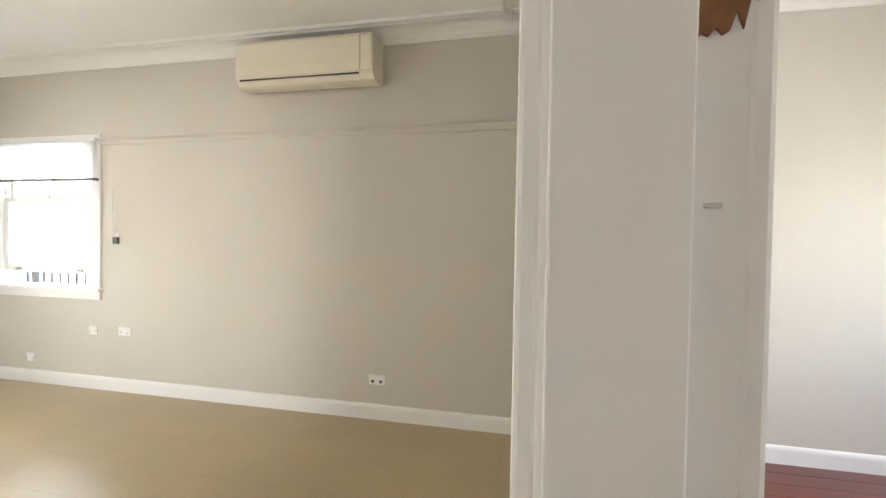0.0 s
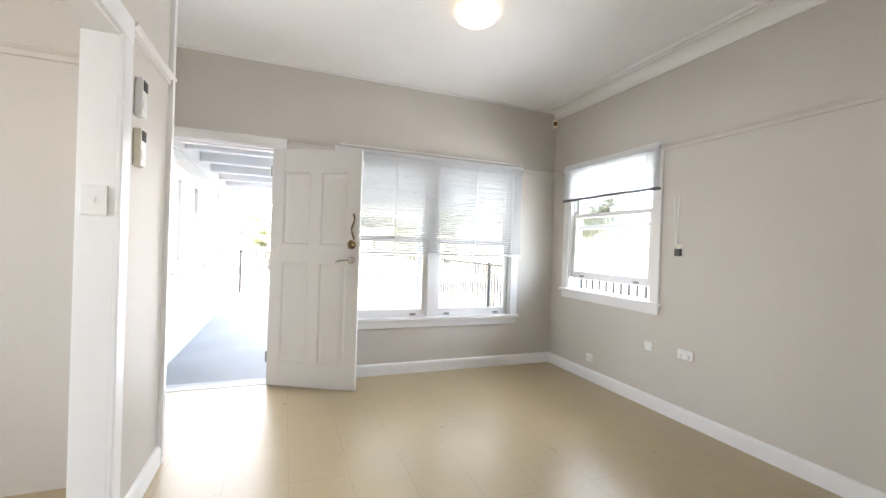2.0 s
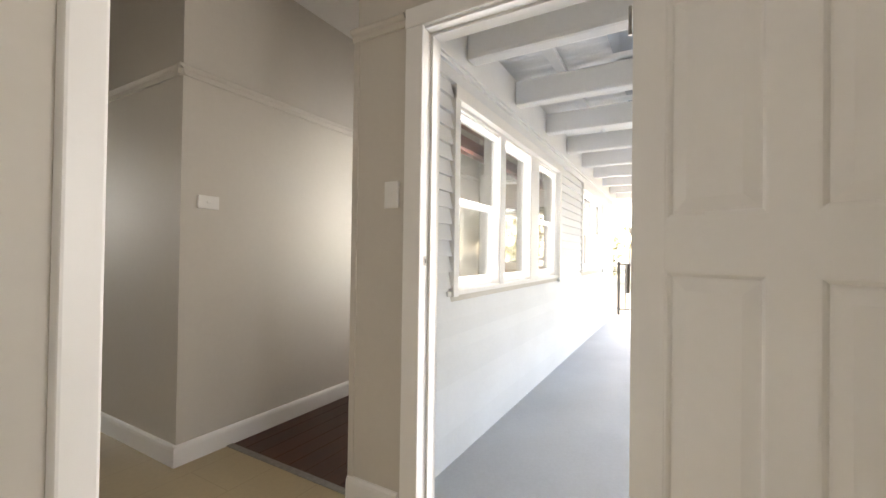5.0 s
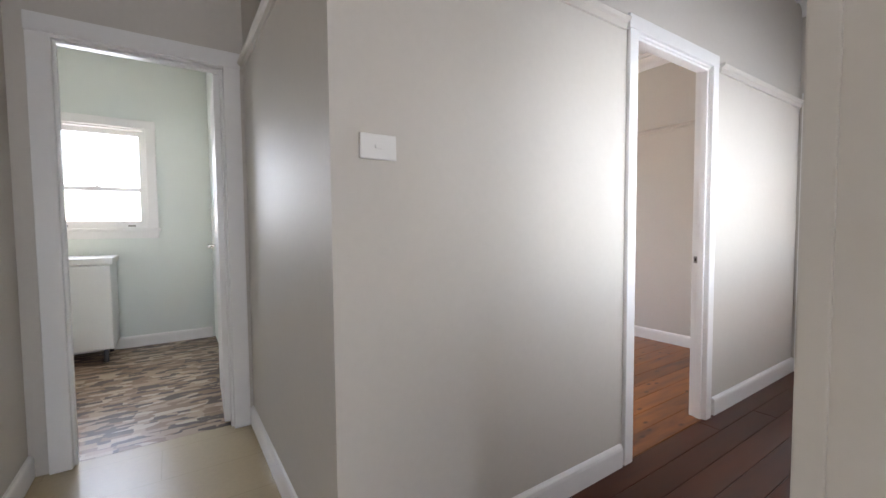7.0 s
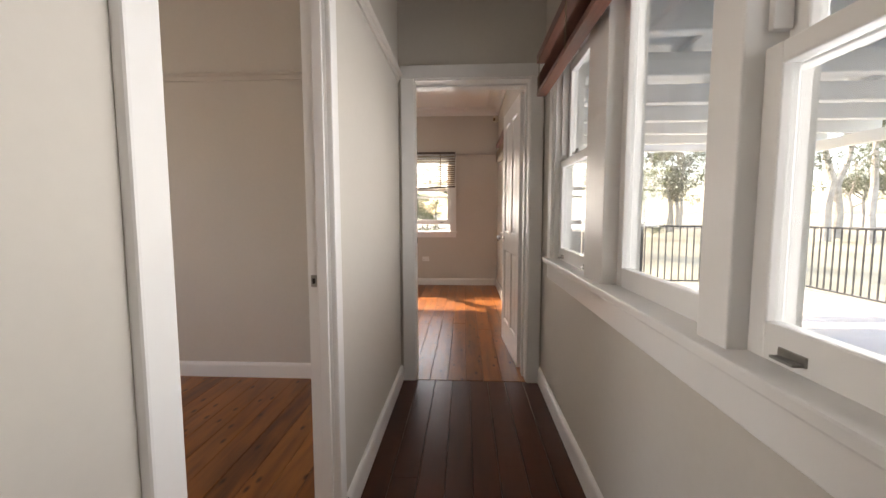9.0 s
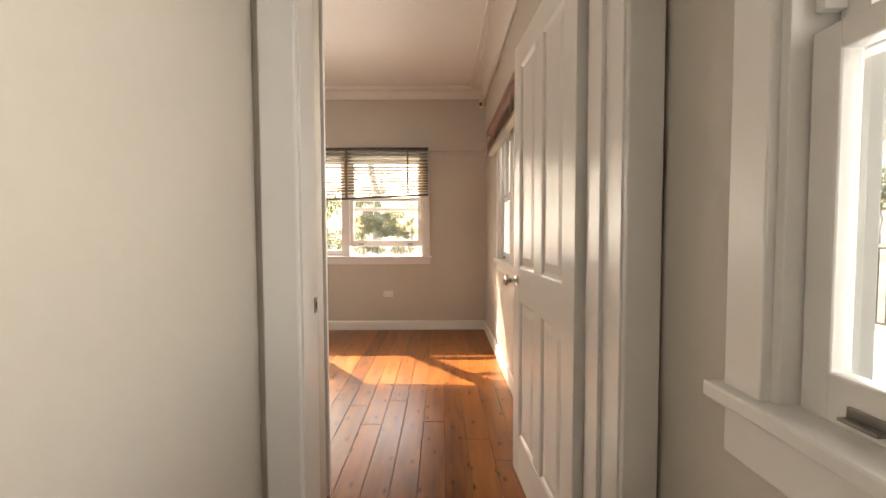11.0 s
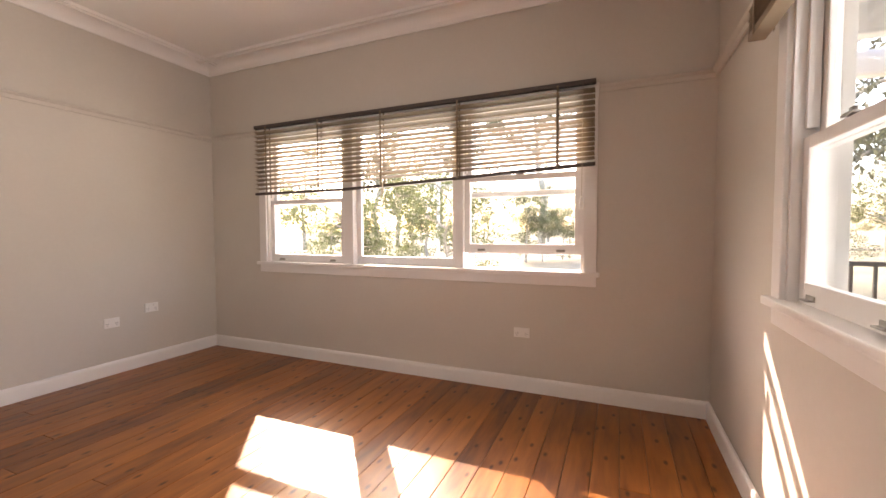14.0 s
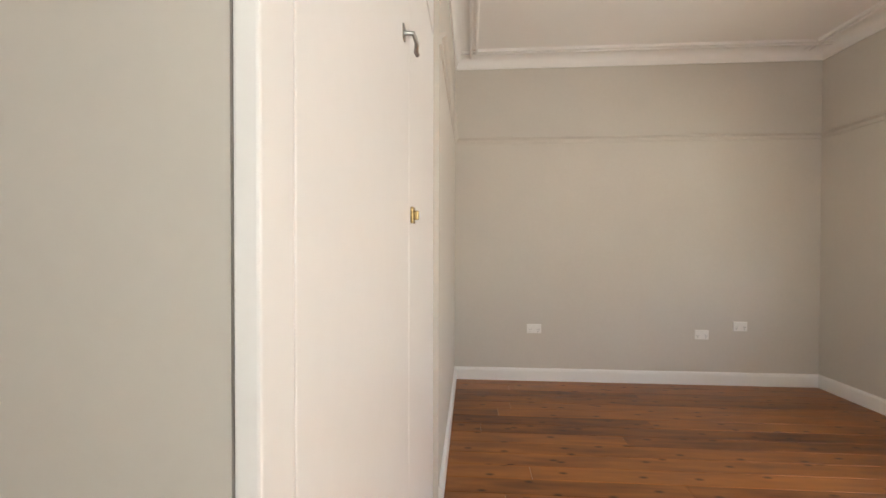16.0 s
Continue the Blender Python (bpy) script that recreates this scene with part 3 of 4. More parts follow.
box(bm, (LX0 - OUT - 0.05, -0.675, -0.06), (LX0 + 0.002, 0.175, 0.006), 0.004)
structure("door_sill", bm, BOARD, "pale worn timber door sill", "sill")


def sash(parent, u0, u1, z0, z1, y, bottom=0.06, top=0.04, side=0.045, lifts=False, lock=False):
    bm = bmesh.new()
    t = 0.034
    box(bm, (u0, y, z0), (u0 + side, y + t, z1), 0.004)
    box(bm, (u1 - side, y, z0), (u1, y + t, z1), 0.004)
    box(bm, (u0 + side - 0.003, y + 0.001, z0), (u1 - side + 0.003, y + t - 0.001, z0 + bottom), 0.004)
    box(bm, (u0 + side - 0.003, y + 0.001, z1 - top), (u1 - side + 0.003, y + t - 0.001, z1), 0.004)
    s = part("sash", bm, TRIM, parent)
    bm = bmesh.new()
    box(bm, (u0 + side - 0.004, y + 0.015, z0 + bottom - 0.004), (u1 - side + 0.004, y + 0.019, z1 - top + 0.004))
    p = part("pane", bm, GLASS, s, "clear glass pane")
    p.visible_shadow = False
    if lifts:
        for k in (0.16, 0.84):
            bm = bmesh.new()
            c = u0 + (u1 - u0) * k
            box(bm, (c - 0.03, y - 0.003, z0 + 0.016), (c + 0.03, y + 0.002, z0 + 0.034), 0.0015)
            box(bm, (c - 0.026, y - 0.020, z0 + 0.016), (c + 0.026, y - 0.002, z0 + 0.021), 0.0015)
            part("sash_lift", bm, STEEL, s, "tarnished metal sash lift")
    if lock:
        bm = bmesh.new()
        c = (u0 + u1) / 2
        box(bm, (c - 0.03, y - 0.01, z1 + 0.001), (c + 0.03, y + 0.03, z1 + 0.008), 0.002)
        rod(bm, (c, y + 0.01, z1 + 0.006), (c, y + 0.01, z1 + 0.022), 0.009)
        box(bm, (c - 0.022, y + 0.004, z1 + 0.018), (c + 0.008, y + 0.016, z1 + 0.024), 0.002)
        part("sash_lock", bm, STEEL, s, "tarnished metal sash lock")
    return s


def window(name, m, hole, lights, label, meet=1.45, low=0.07, trim=0.078, depth=OUT, drop=0.095):
    """A timber window in local axes: X along the wall, Y outwards from the inner face, Z up. lights: (u0, u1, 'dh' or 'fix', how far the lower sash is raised)."""
    u0, u1, z0, z1 = hole
    w = thing(name, m, label, "window", kind="structure")
    def bx(n, a, b, bev=0.004, mat=TRIM):
        bm = bmesh.new()
        box(bm, a, b, bev)
        return part(n, bm, mat, w)
    bx("side_casing", (u0 - trim, -0.019, z0), (u0 + 0.006, 0.0, z1))
    bx("side_casing", (u1 - 0.006, -0.019, z0), (u1 + trim, 0.0, z1))
    bx("head_casing", (u0 - trim - 0.004, -0.022, z1 - 0.006), (u1 + trim + 0.004, 0.0, z1 + trim))
    bx("window_sill", (u0 - trim - 0.02, -0.045, z0 - 0.026), (u1 + trim + 0.02, depth + 0.03, z0 + 0.004), 0.006)
    bx("apron", (u0 - trim, -0.017, z0 - drop), (u1 + trim, 0.0, z0 - 0.026))
    bx("jamb", (u0, -0.002, z0), (u0 + 0.022, depth + 0.002, z1), 0.002)
    bx("jamb", (u1 - 0.022, -0.002, z0), (u1, depth + 0.002, z1), 0.002)
    bx("head_jamb", (u0, -0.002, z1 - 0.022), (u1, depth + 0.002, z1), 0.002)
    bx("outer_casing", (u0 - 0.06, depth, z0 - 0.03), (u0 + 0.004, depth + 0.045, z1 + 0.06))
    bx("outer_casing", (u1 - 0.004, depth, z0 - 0.03), (u1 + 0.06, depth + 0.045, z1 + 0.06))
    bx("outer_head", (u0 - 0.06, depth, z1 - 0.004), (u1 + 0.06, depth + 0.05, z1 + 0.075))
    for (a, b) in zip(lights, lights[1:]):
        bx("mullion", (a[1] - 0.002, -0.012, z0), (b[0] + 0.002, depth + 0.01, z1), 0.005)
    for a, b, kind, up in lights:
        if kind == "fix":
            sash(w, a, b, z0 + 0.003, z1 - 0.02, 0.045, low, 0.05)
        else:
            sash(w, a, b, z0 + 0.003 + up, meet + up + 0.02, 0.028, low, 0.04, lifts=True, lock=True)
            sash(w, a, b, meet - 0.02, z1 - 0.02, 0.068, 0.04, 0.05)
            for c in (a, b - 0.016):
                bx("sash_channel", (c, 0.030, meet + up + 0.05), (c + 0.016, 0.064, z1 - 0.02), 0.002)
    return w


TURN = lambda x: pose(x, 0, 0, 0, 0, 90)
window("window_1", pose(0, LY1, 0), WIN_A, [(-4.075, -3.055, "dh", 0.115)], "white timber sash window with its lower sash raised", meet=1.505)
window("window_2", TURN(LX0), WIN_B, [(0.76, 1.595, "dh", 0), (1.69, 2.52, "dh", 0)], "white timber double sash window onto the verandah", meet=1.31, low=0.075)
window("window_3", pose(0, CY1, 0), WIN_C, [(-7.445, -6.79, "dh", 0), (-6.565, -5.925, "fix", 0), (-5.825, -5.125, "dh", 0)], "white timber three-light window along the corridor", meet=1.45, drop=0.12)
window("window_4", pose(0, BY1 + 0.004, 0), WIN_N, [(-10.495, -9.90, "dh", 0), (-9.75, -8.775, "dh", 0)], "white timber double sash window onto the verandah", meet=1.45)
window("window_5", TURN(BX0), WIN_W, [(-4.61, -3.745, "dh", 0), (-3.64, -2.70, "fix", 0), (-2.64, -1.787, "dh", 0.115)], "white timber three-light window, one sash raised", meet=1.44)
window("window_6", pose(0, -5.9, 0, 0, 0, 180), (2.8, 3.58, 1.17, 2.15), [(2.82, 3.56, "dh", 0)], "white timber bathroom sash window", meet=1.55)

window("window_7", pose(4.0, 0, 0, 0, 0, -90), (-2.3, -0.3, 0.8, 2.1), [(-2.275, -1.34, "dh", 0), (-1.26, -0.325, "dh", 0)], "white timber double sash window")
window("window_8", pose(0, -5.9, 0, 0, 0, 180), (5.0, 7.2, 0.8, 2.1), [(5.025, 6.06, "dh", 0), (6.14, 7.175, "dh", 0)], "white timber double sash window")
# unseen window, added to let light into the room behind the wide opening
window("window_9", pose(0, -3.47, 0, 0, 0, 180), (-0.2, 1.9, 1.0, 2.1), [(-0.175, 0.81, "dh", 0), (0.89, 1.875, "dh", 0)], "white timber double sash window", depth=0.10)


# ---------------------------------------------------------------- doors
def panel_door(name, m, width, height, label, z_lock=0.93, lock=0.15, top=0.11):
    """A four-panel door in local axes: X from the hinge, Y across its thickness, Z up."""
    d = thing(name, m, label, "door", kind="structure")
    t = 0.036
    st, mid, bot = 0.105, 0.09, 0.20
    bm = bmesh.new()
    box(bm, (0, 0, 0), (st, t, height), 0.003)
    box(bm, (width - st, 0, 0), (width, t, height), 0.003)
    box(bm, (st - 0.002, 0.001, 0), (width - st + 0.002, t - 0.001, bot))
    box(bm, (st - 0.002, 0.001, z_lock), (width - st + 0.002, t - 0.001, z_lock + lock))
    box(bm, (st - 0.002, 0.001, height - top), (width - st + 0.002, t - 0.001, height))
    c = width / 2
    box(bm, (c - mid / 2, 0.0015, bot - 0.002), (c + mid / 2, t - 0.0015, z_lock + 0.002))
    box(bm, (c - mid / 2, 0.0015, z_lock + lock - 0.002), (c + mid / 2, t - 0.0015, height - top + 0.002))
    part("door_leaf", bm, TRIM, d)
    for a, b in ((st, c - mid / 2), (c + mid / 2, width - st)):
        for za, zb in ((bot, z_lock), (z_lock + lock, height - top)):
            bm = bmesh.new()
            box(bm, (a - 0.004, t / 2 - 0.003, za - 0.004), (b + 0.004, t / 2 + 0.003, zb + 0.004))
            for s in (-1, 1):
                y0, y1 = t / 2 + s * 0.007, t / 2 + s * 0.0125
                ring = lambda d_, y_: [bm.verts.new(p) for p in ((a + d_, y_, za + d_), (b - d_, y_, za + d_), (b - d_, y_, zb - d_), (a + d_, y_, zb - d_))]
                # ovolo round the opening, a flat margin, then the raised field
                steps = [ring(d_, y_) for d_, y_ in ((-0.001, t / 2 + s * 0.0165), (0.006, t / 2 + s * 0.0155), (0.012, t / 2 + s * 0.0115), (0.016, y0), (0.022, y0), (0.055, y1))]
                for p, q in zip(steps, steps[1:]):
                    for i in range(4):
                        bm.faces.new((p[i], p[(i + 1) % 4], q[(i + 1) % 4], q[i]))
                bm.faces.new(steps[-1])
            part("door_panel", bm, TRIM, d)
    return d


def knob(parent, x, y, z, way, mat, label):
    bm = bmesh.new()
    m = Matrix.Translation((x, y, z)) @ pose(0, 0, 0, -90 * way)
    turned(bm, [(0, 0), (0.026, 0), (0.026, 0.004), (0.020, 0.009), (0.009, 0.012), (0.009, 0.030), (0.016, 0.036), (0.025, 0.043), (0.027, 0.052), (0.022, 0.060), (0.010, 0.064), (0, 0.065)], m)
    return part("door_knob", bm, mat, parent, label, True)


HINGE = Vector((-4.352, 0.135, 0.008))
FREE = Vector((-3.993, 0.835, 0.008))
ANG = math.degrees(math.atan2(FREE.y - HINGE.y, FREE.x - HINGE.x))
door = panel_door("door_1", pose(*HINGE, 0, 0, ANG), 0.79, 2.04, "white painted four-panel front door standing open", 1.075, 0.145, 0.19)
# lever handle, deadlock and hanging brass pull on the room side
bm = bmesh.new()
turned(bm, [(0, 0), (0.030, 0), (0.030, 0.006), (0.022, 0.010), (0.010, 0.012), (0.010, 0.045), (0, 0.047)], Matrix.Translation((0.725, 0, 1.105)) @ pose(0, 0, 0, 90))
tube(bm, [(0.725, -0.042, 1.105), (0.70, -0.044, 1.106), (0.66, -0.043, 1.102), (0.62, -0.042, 1.094), (0.605, -0.040, 1.088)], 0.008)
part("lever_handle", bm, CHROME, door, "satin chrome lever handle", True)
bm = bmesh.new()
turned(bm, [(0, 0), (0.030, 0), (0.030, 0.008), (0.024, 0.016), (0, 0.020)], Matrix.Translation((0.725, 0, 1.235)) @ pose(0, 0, 0, 90))
turned(bm, [(0, 0), (0.036, 0), (0.036, 0.003), (0, 0.004)], Matrix.Translation((0.725, 0, 1.235)) @ pose(0, 0, 0, 90))
part("deadlock", bm, BRASS, door, "aged brass deadlock", True)
bm = bmesh.new()
tube(bm, [(0.735 + 0.012 * math.sin(k * 0.75), -0.012, 1.50 - 0.022 * k) for k in range(11)], 0.008)
turned(bm, [(0, -0.035), (0.018, -0.028), (0.027, -0.004), (0.022, 0.020), (0.010, 0.038), (0, 0.044)], Matrix.Translation((0.726, -0.030, 1.235)))
part("brass_pull", bm, BRASS, door, "twisted brass pull hanging on the door", True)
bm = bmesh.new()
box(bm, (0.787, 0.008, 1.06), (0.7915, 0.028, 1.15), 0.001)
part("latch_plate", bm, STEEL, door)
for z in (0.2, 1.0, 1.8):
    bm = bmesh.new()
    rod(bm, (-0.006, -0.004, z), (-0.006, -0.004, z + 0.09), 0.006)
    part("hinge", bm, STEEL, door)

bdoor = panel_door("door_2", pose(-8.05, -1.112, 0.008, 0, 0, 183.6), 0.765, 2.03, "white painted four-panel bedroom door standing open", 0.845, 0.15)
knob(bdoor, 0.692, 0.036, 0.938, 1, CHROME, "worn satin chrome door knob")
knob(bdoor, 0.692, 0.0, 0.938, -1, CHROME, "worn satin chrome door knob")
kdoor = panel_door("door_3", pose(-4.02, -3.56, 0.008, 0, 0, -93), 0.69, 2.03, "pale painted bathroom door standing open")
bm = bmesh.new()
rod(bm, (0.63, 0.034, 1.03), (0.63, 0.075, 1.03), 0.009)
tube(bm, [(0.63, 0.075, 1.03), (0.59, 0.077, 1.032), (0.53, 0.076, 1.025)], 0.008)
part("lever_handle", bm, CHROME, kdoor, "chrome lever handle", True)

# ---------------------------------------------------------------- built-in wardrobes
def flush_door(parent, a, b, label="", bevel=0.003):
    bm = bmesh.new()
    box(bm, a, b, bevel)
    return part("wardrobe_door", bm, TRIM, parent, label)


robe = thing("wardrobe", pose(-8.605, -2.06, 0), "white painted built-in wardrobe with flush doors", "wardrobe")
bm = bmesh.new()
box(bm, (0.025, -0.02, 0.0), (0.574, 0.0, TOP - 0.09))
box(bm, (0.5741, -0.0195, 0.0), (0.698, -0.0005, 2.068))
part("side_panel", bm, WALL, robe, "greige painted side panel")
bm = bmesh.new()
box(bm, (-0.006, -0.05, 0), (0.016, 0.012, TOP - 0.09), 0.003)
part("corner_post", bm, TRIM, robe)
# strip in the joint, with the shade put in as near-black colour
bm = bmesh.new()
box(bm, (0.017, -0.012, 0.0), (0.026, -0.004, TOP - 0.09))
part("gap_shade_strip", bm, DARKGAP, robe)
bm = bmesh.new()
box(bm, (0.0, -1.46, 0.0), (0.05, -0.05, 0.09), 0.003)
box(bm, (0.0, -1.46, 2.04), (0.05, -0.05, 2.10), 0.003)
box(bm, (0.0, -1.52, 0.0), (0.05, -1.46, TOP - 0.09), 0.003)
box(bm, (0.0, -1.46, TOP - 0.15), (0.05, -0.05, TOP - 0.09), 0.003)
part("front_frame", bm, TRIM, robe)
bm = bmesh.new()
box(bm, (0.05, -1.52, 0.0), (0.57, -1.50, TOP - 0.09))
part("end_panel", bm, TRIM, robe)
d1 = flush_door(robe, (-0.004, -0.755, 0.095), (0.018, -0.056, 2.034))
d2 = flush_door(robe, (-0.004, -1.456, 0.095), (0.018, -0.761, 2.034))
flush_door(robe, (-0.004, -0.755, 2.106), (0.018, -0.056, TOP - 0.156))
flush_door(robe, (-0.004, -1.456, 2.106), (0.018, -0.761, TOP - 0.156))
bm = bmesh.new()
box(bm, (-0.012, -0.825, 1.25), (-0.004, -0.78, 1.295), 0.002)
box(bm, (-0.024, -0.815, 1.26), (-0.010, -0.793, 1.285), 0.003)
part("catch", bm, BRASS, d2, "small brass cupboard catch")
bm = bmesh.new()
tube(bm, [(-0.004, -0.665, 1.702), (-0.028, -0.67, 1.702), (-0.034, -0.685, 1.685), (-0.030, -0.70, 1.670), (-0.032, -0.712, 1.670)], 0.006)
box(bm, (-0.008, -0.678, 1.685), (-0.003, -0.652, 1.72), 0.002)
part("coat_hook", bm, STEEL, d1, "dark metal hook", True)

robe2 = thing("wardrobe", pose(CX1, -3.74, 0), "white painted built-in wardrobe with upper cupboards", "wardrobe")
bm = bmesh.new()
box(bm, (0.0, -0.07, 0), (0.035, 0.0, TOP - 0.09), 0.003)
box(bm, (0.0, -2.1, 0), (0.030, -0.07, 0.085), 0.003)
box(bm, (0.0, -2.1, 1.93), (0.026, -0.07, 1.96), 0.003)
box(bm, (-0.02, -2.1, 0.0), (0.006, -0.05, TOP - 0.09))
part("front_frame", bm, TRIM, robe2)
for k in range(3):
    ya, yb = -0.075 - 0.66 * k, -0.075 - 0.66 * (k + 1) + 0.006
    flush_door(robe2, (0.008, yb, 0.092), (0.028, ya, 1.926))
    flush_door(robe2, (0.008, yb, 1.966), (0.028, ya, TOP - 0.10))


# ---------------------------------------------------------------- plates, sockets and small fittings
def power_point(m, label="white double power point", slots=False, w=0.115, h=0.072):
    p = thing("power_point", m, label, "power point", "power points")
    bm = bmesh.new()
    box(bm, (-w / 2, -0.011, -h / 2), (w / 2, 0, h / 2), 0.004)
    part("plate", bm, PLASTIC, p)
    for sx in (-1, 1):
        bm = bmesh.new()
        box(bm, (sx * 0.018 - 0.006, -0.0145, 0.012), (sx * 0.018 + 0.006, -0.010, 0.028), 0.001)
        part("rocker", bm, PLASTIC, p)
        bm = bmesh.new()
        for dx, dz in ((-0.007, 0.004), (0.007, 0.004), (0, -0.011)):
            box(bm, (sx * 0.033 + dx - 0.0013, -0.0116, -0.010 + dz - 0.005), (sx * 0.033 + dx + 0.0013, -0.0105, -0.010 + dz + 0.005))
        if slots:
            box(bm, (sx * 0.031 - 0.012, -0.0118, -0.022), (sx * 0.031 + 0.012, -0.0106, -0.002))
        part("socket", bm, GREYP, p)
    return p


def switch_plate(m, label="white light switch plate", w=0.116, h=0.074):
    p = thing("light_switch", m, label, "light switch", "light switches")
    bm = bmesh.new()
    box(bm, (-w / 2, -0.012, -h / 2), (w / 2, 0, h / 2), 0.004)
    part("plate", bm, PLASTIC, p)
    bm = bmesh.new()
    box(bm, (-0.013, -0.016, -0.006), (0.013, -0.011, 0.006), 0.002)
    part("rocker", bm, PLASTIC, p)
    return p


for x, z, w in ((-2.704, 0.51, 0.125), (-3.033, 0.50, 0.085), (-3.723, 0.22, 0.085)):
    power_point(pose(x, LY1, z), "white power point on the greige wall", w=w)
power_point(pose(-0.461, LY1, 0.291), "white double power point with dark sockets", slots=True, w=0.125)
for x, z in ((-9.324, 0.455), (-10.732, 0.425), (-11.044, 0.50)):
    power_point(pose(x, BY0, z, 0, 0, 180), "white power point on the bedroom wall", w=0.125 if x > -10 else 0.112, h=0.08)
power_point(pose(BX0, -2.188, 0.43, 0, 0, 90), "white power point below the window")
switch_plate(pose(-4.272, CY0, 1.385, 0, 0, 180), "white light switch near the wall corner")
switch_plate(pose(LX0, -0.81, 1.372, 0, 90, 90), "white light switch beside the front door")
switch_plate(pose(-8.115, -2.06, 1.385, 0, 0, 180), "white light switch on the wardrobe side")
switch_plate(pose(-2.46, LY0 - 0.062, 1.385, 0, 90, 90), "white light switch on the opening's jamb", w=0.115, h=0.085)

for z, label, mat, dark in ((1.857, "white wall-mounted air conditioner remote holder", PLASTIC, 0.5), (1.64, "cream thermostat with a dark display", CREAM, 0.62)):
    c = thing("wall_controller", pose(-2.675, LY0, z, 0, 0, 180), label, "controller")
    bm = bmesh.new()
    box(bm, (-0.035, -0.030, -0.082), (0.035, 0, 0.082), 0.006)
    part("case", bm, mat, c)
    bm = bmesh.new()
    box(bm, (-0.026, -0.0325, 0.028), (0.026, -0.029, 0.074), 0.002)
    part("display", bm, SCREEN, c, "dark display")
    bm = bmesh.new()
    box(bm, (-0.024, -0.033, -0.05), (0.024, -0.029, -0.012), 0.002)
    part("keypad", bm, mat, c)

h = thing("remote_bracket", pose(-2.79, LY1, 1.29), "small grey plastic remote bracket on the wall", "bracket")
bm = bmesh.new()
box(bm, (-0.022, -0.004, -0.045), (0.022, 0, 0.045), 0.002)
part("back_plate", bm, CREAM, h)
bm = bmesh.new()
box(bm, (-0.024, -0.026, -0.045), (0.024, -0.002, 0.012), 0.004)
part("pocket", bm, GREYP, h)

for m in (pose(LX0 + 0.03, LY1 - 0.03, 2.672, 0, 0, 45), pose(BX0 + 0.03, BY1 - 0.03, 2.655, 0, 0, 45)):
    s_ = thing("motion_sensor", m, "small off-white motion sensor in the corner", "sensor", "motion sensors")
    bm = bmesh.new()
    box(bm, (-0.03, -0.045, -0.045), (0.03, 0.02, 0.045), 0.008)
    part("case", bm, CREAM, s_)
    bm = bmesh.new()
    box(bm, (-0.02, -0.049, -0.03), (0.02, -0.043, 0.012), 0.003)
    part("lens", bm, BRASS, s_, "yellowed lens")


def strike(m, label="metal strike plate"):
    k = thing("strike_plate", m, label, "strike plate", "strike plates")
    bm = bmesh.new()
    box(bm, (-0.010, -0.003, -0.020), (0.010, 0, 0.020), 0.001)
    part("plate", bm, STEEL, k)
    bm = bmesh.new()
    box(bm, (-0.005, -0.0036, -0.009), (0.005, -0.0026, 0.009))
    part("slot", bm, DARKGAP, k)


strike(pose(-6.34, CY0 - 0.056, 0.947, 0, 0, 90), "worn metal strike plate on the jamb")
strike(pose(CX1 - 0.088, -1.88, 0.985, 0, 0, 180), "worn metal strike plate on the jamb")
strike(pose(LX0 - 0.022, -0.655, 1.09, 0, 0, 180), "metal strike plate on the front door jamb")
k_ = thing("strike_plate", pose(LX1 + 0.122, 0.58, 1.340), "painted-over strike plate on the jamb", "strike plate")
bm = bmesh.new()
box(bm, (-0.006, -0.002, -0.002), (0.006, 0, 0.002), 0.0005)
part("plate", bm, CHROME, k_)
bm = bmesh.new()
rag = random.Random(8)
low = [(LX1 + 0.107 + 0.0045 * i, 1.462 + 0.003 * i * rag.random() + (0.012 if i > 7 else 0)) for i in range(11)]
for (xa, za), (xb, zb) in zip(low, low[1:]):
    bm.faces.new([bm.verts.new(p) for p in ((xa, 0.5775, za), (xb, 0.5775, zb), (xb, 0.5775, 1.70), (xa, 0.5775, 1.70))])
bmesh.ops.remove_doubles(bm, verts=bm.verts, dist=0.0001)
bmesh.ops.solidify(bm, geom=bm.faces[:], thickness=0.004)
structure("bare_patch", bm, BAREWOOD, "bare splintered timber patch on the jamb", "damage")

bm = bmesh.new()
vs = [bm.verts.new(p) for p in ((-4.33, -0.95, 0.003), (-4.25, -0.93, 0.012), (-4.26, -0.86, 0.006), (-4.34, -0.87, 0.002), (-4.29, -0.90, 0.016))]
for i in range(4):
    bm.faces.new((vs[i], vs[(i + 1) % 4], vs[4]))
bmesh.ops.solidify(bm, geom=bm.faces[:], thickness=0.0015)
tagged(finish("paper_scrap", bm, PLASTIC), "folded scrap of white paper on the floor", "paper")

# ceiling light
lamp = thing("ceiling_light", pose(-2.973, 1.385, TOP), "round lit ceiling light with an opal cover", "ceiling light")
bm = bmesh.new()
turned(bm, [(0, 0), (0.120, 0), (0.124, -0.004), (0.124, -0.020), (0.118, -0.024), (0, -0.024)], sides=48)
part("base", bm, PLASTIC, lamp, "", True)
bm = bmesh.new()
turned(bm, [(0.126, -0.010), (0.136, -0.014), (0.139, -0.024), (0.127, -0.050), (0.094, -0.070), (0.05, -0.079), (0, -0.082)], sides=48)
part("diffuser", bm, LAMP, lamp, "glowing warm opal diffuser", True)

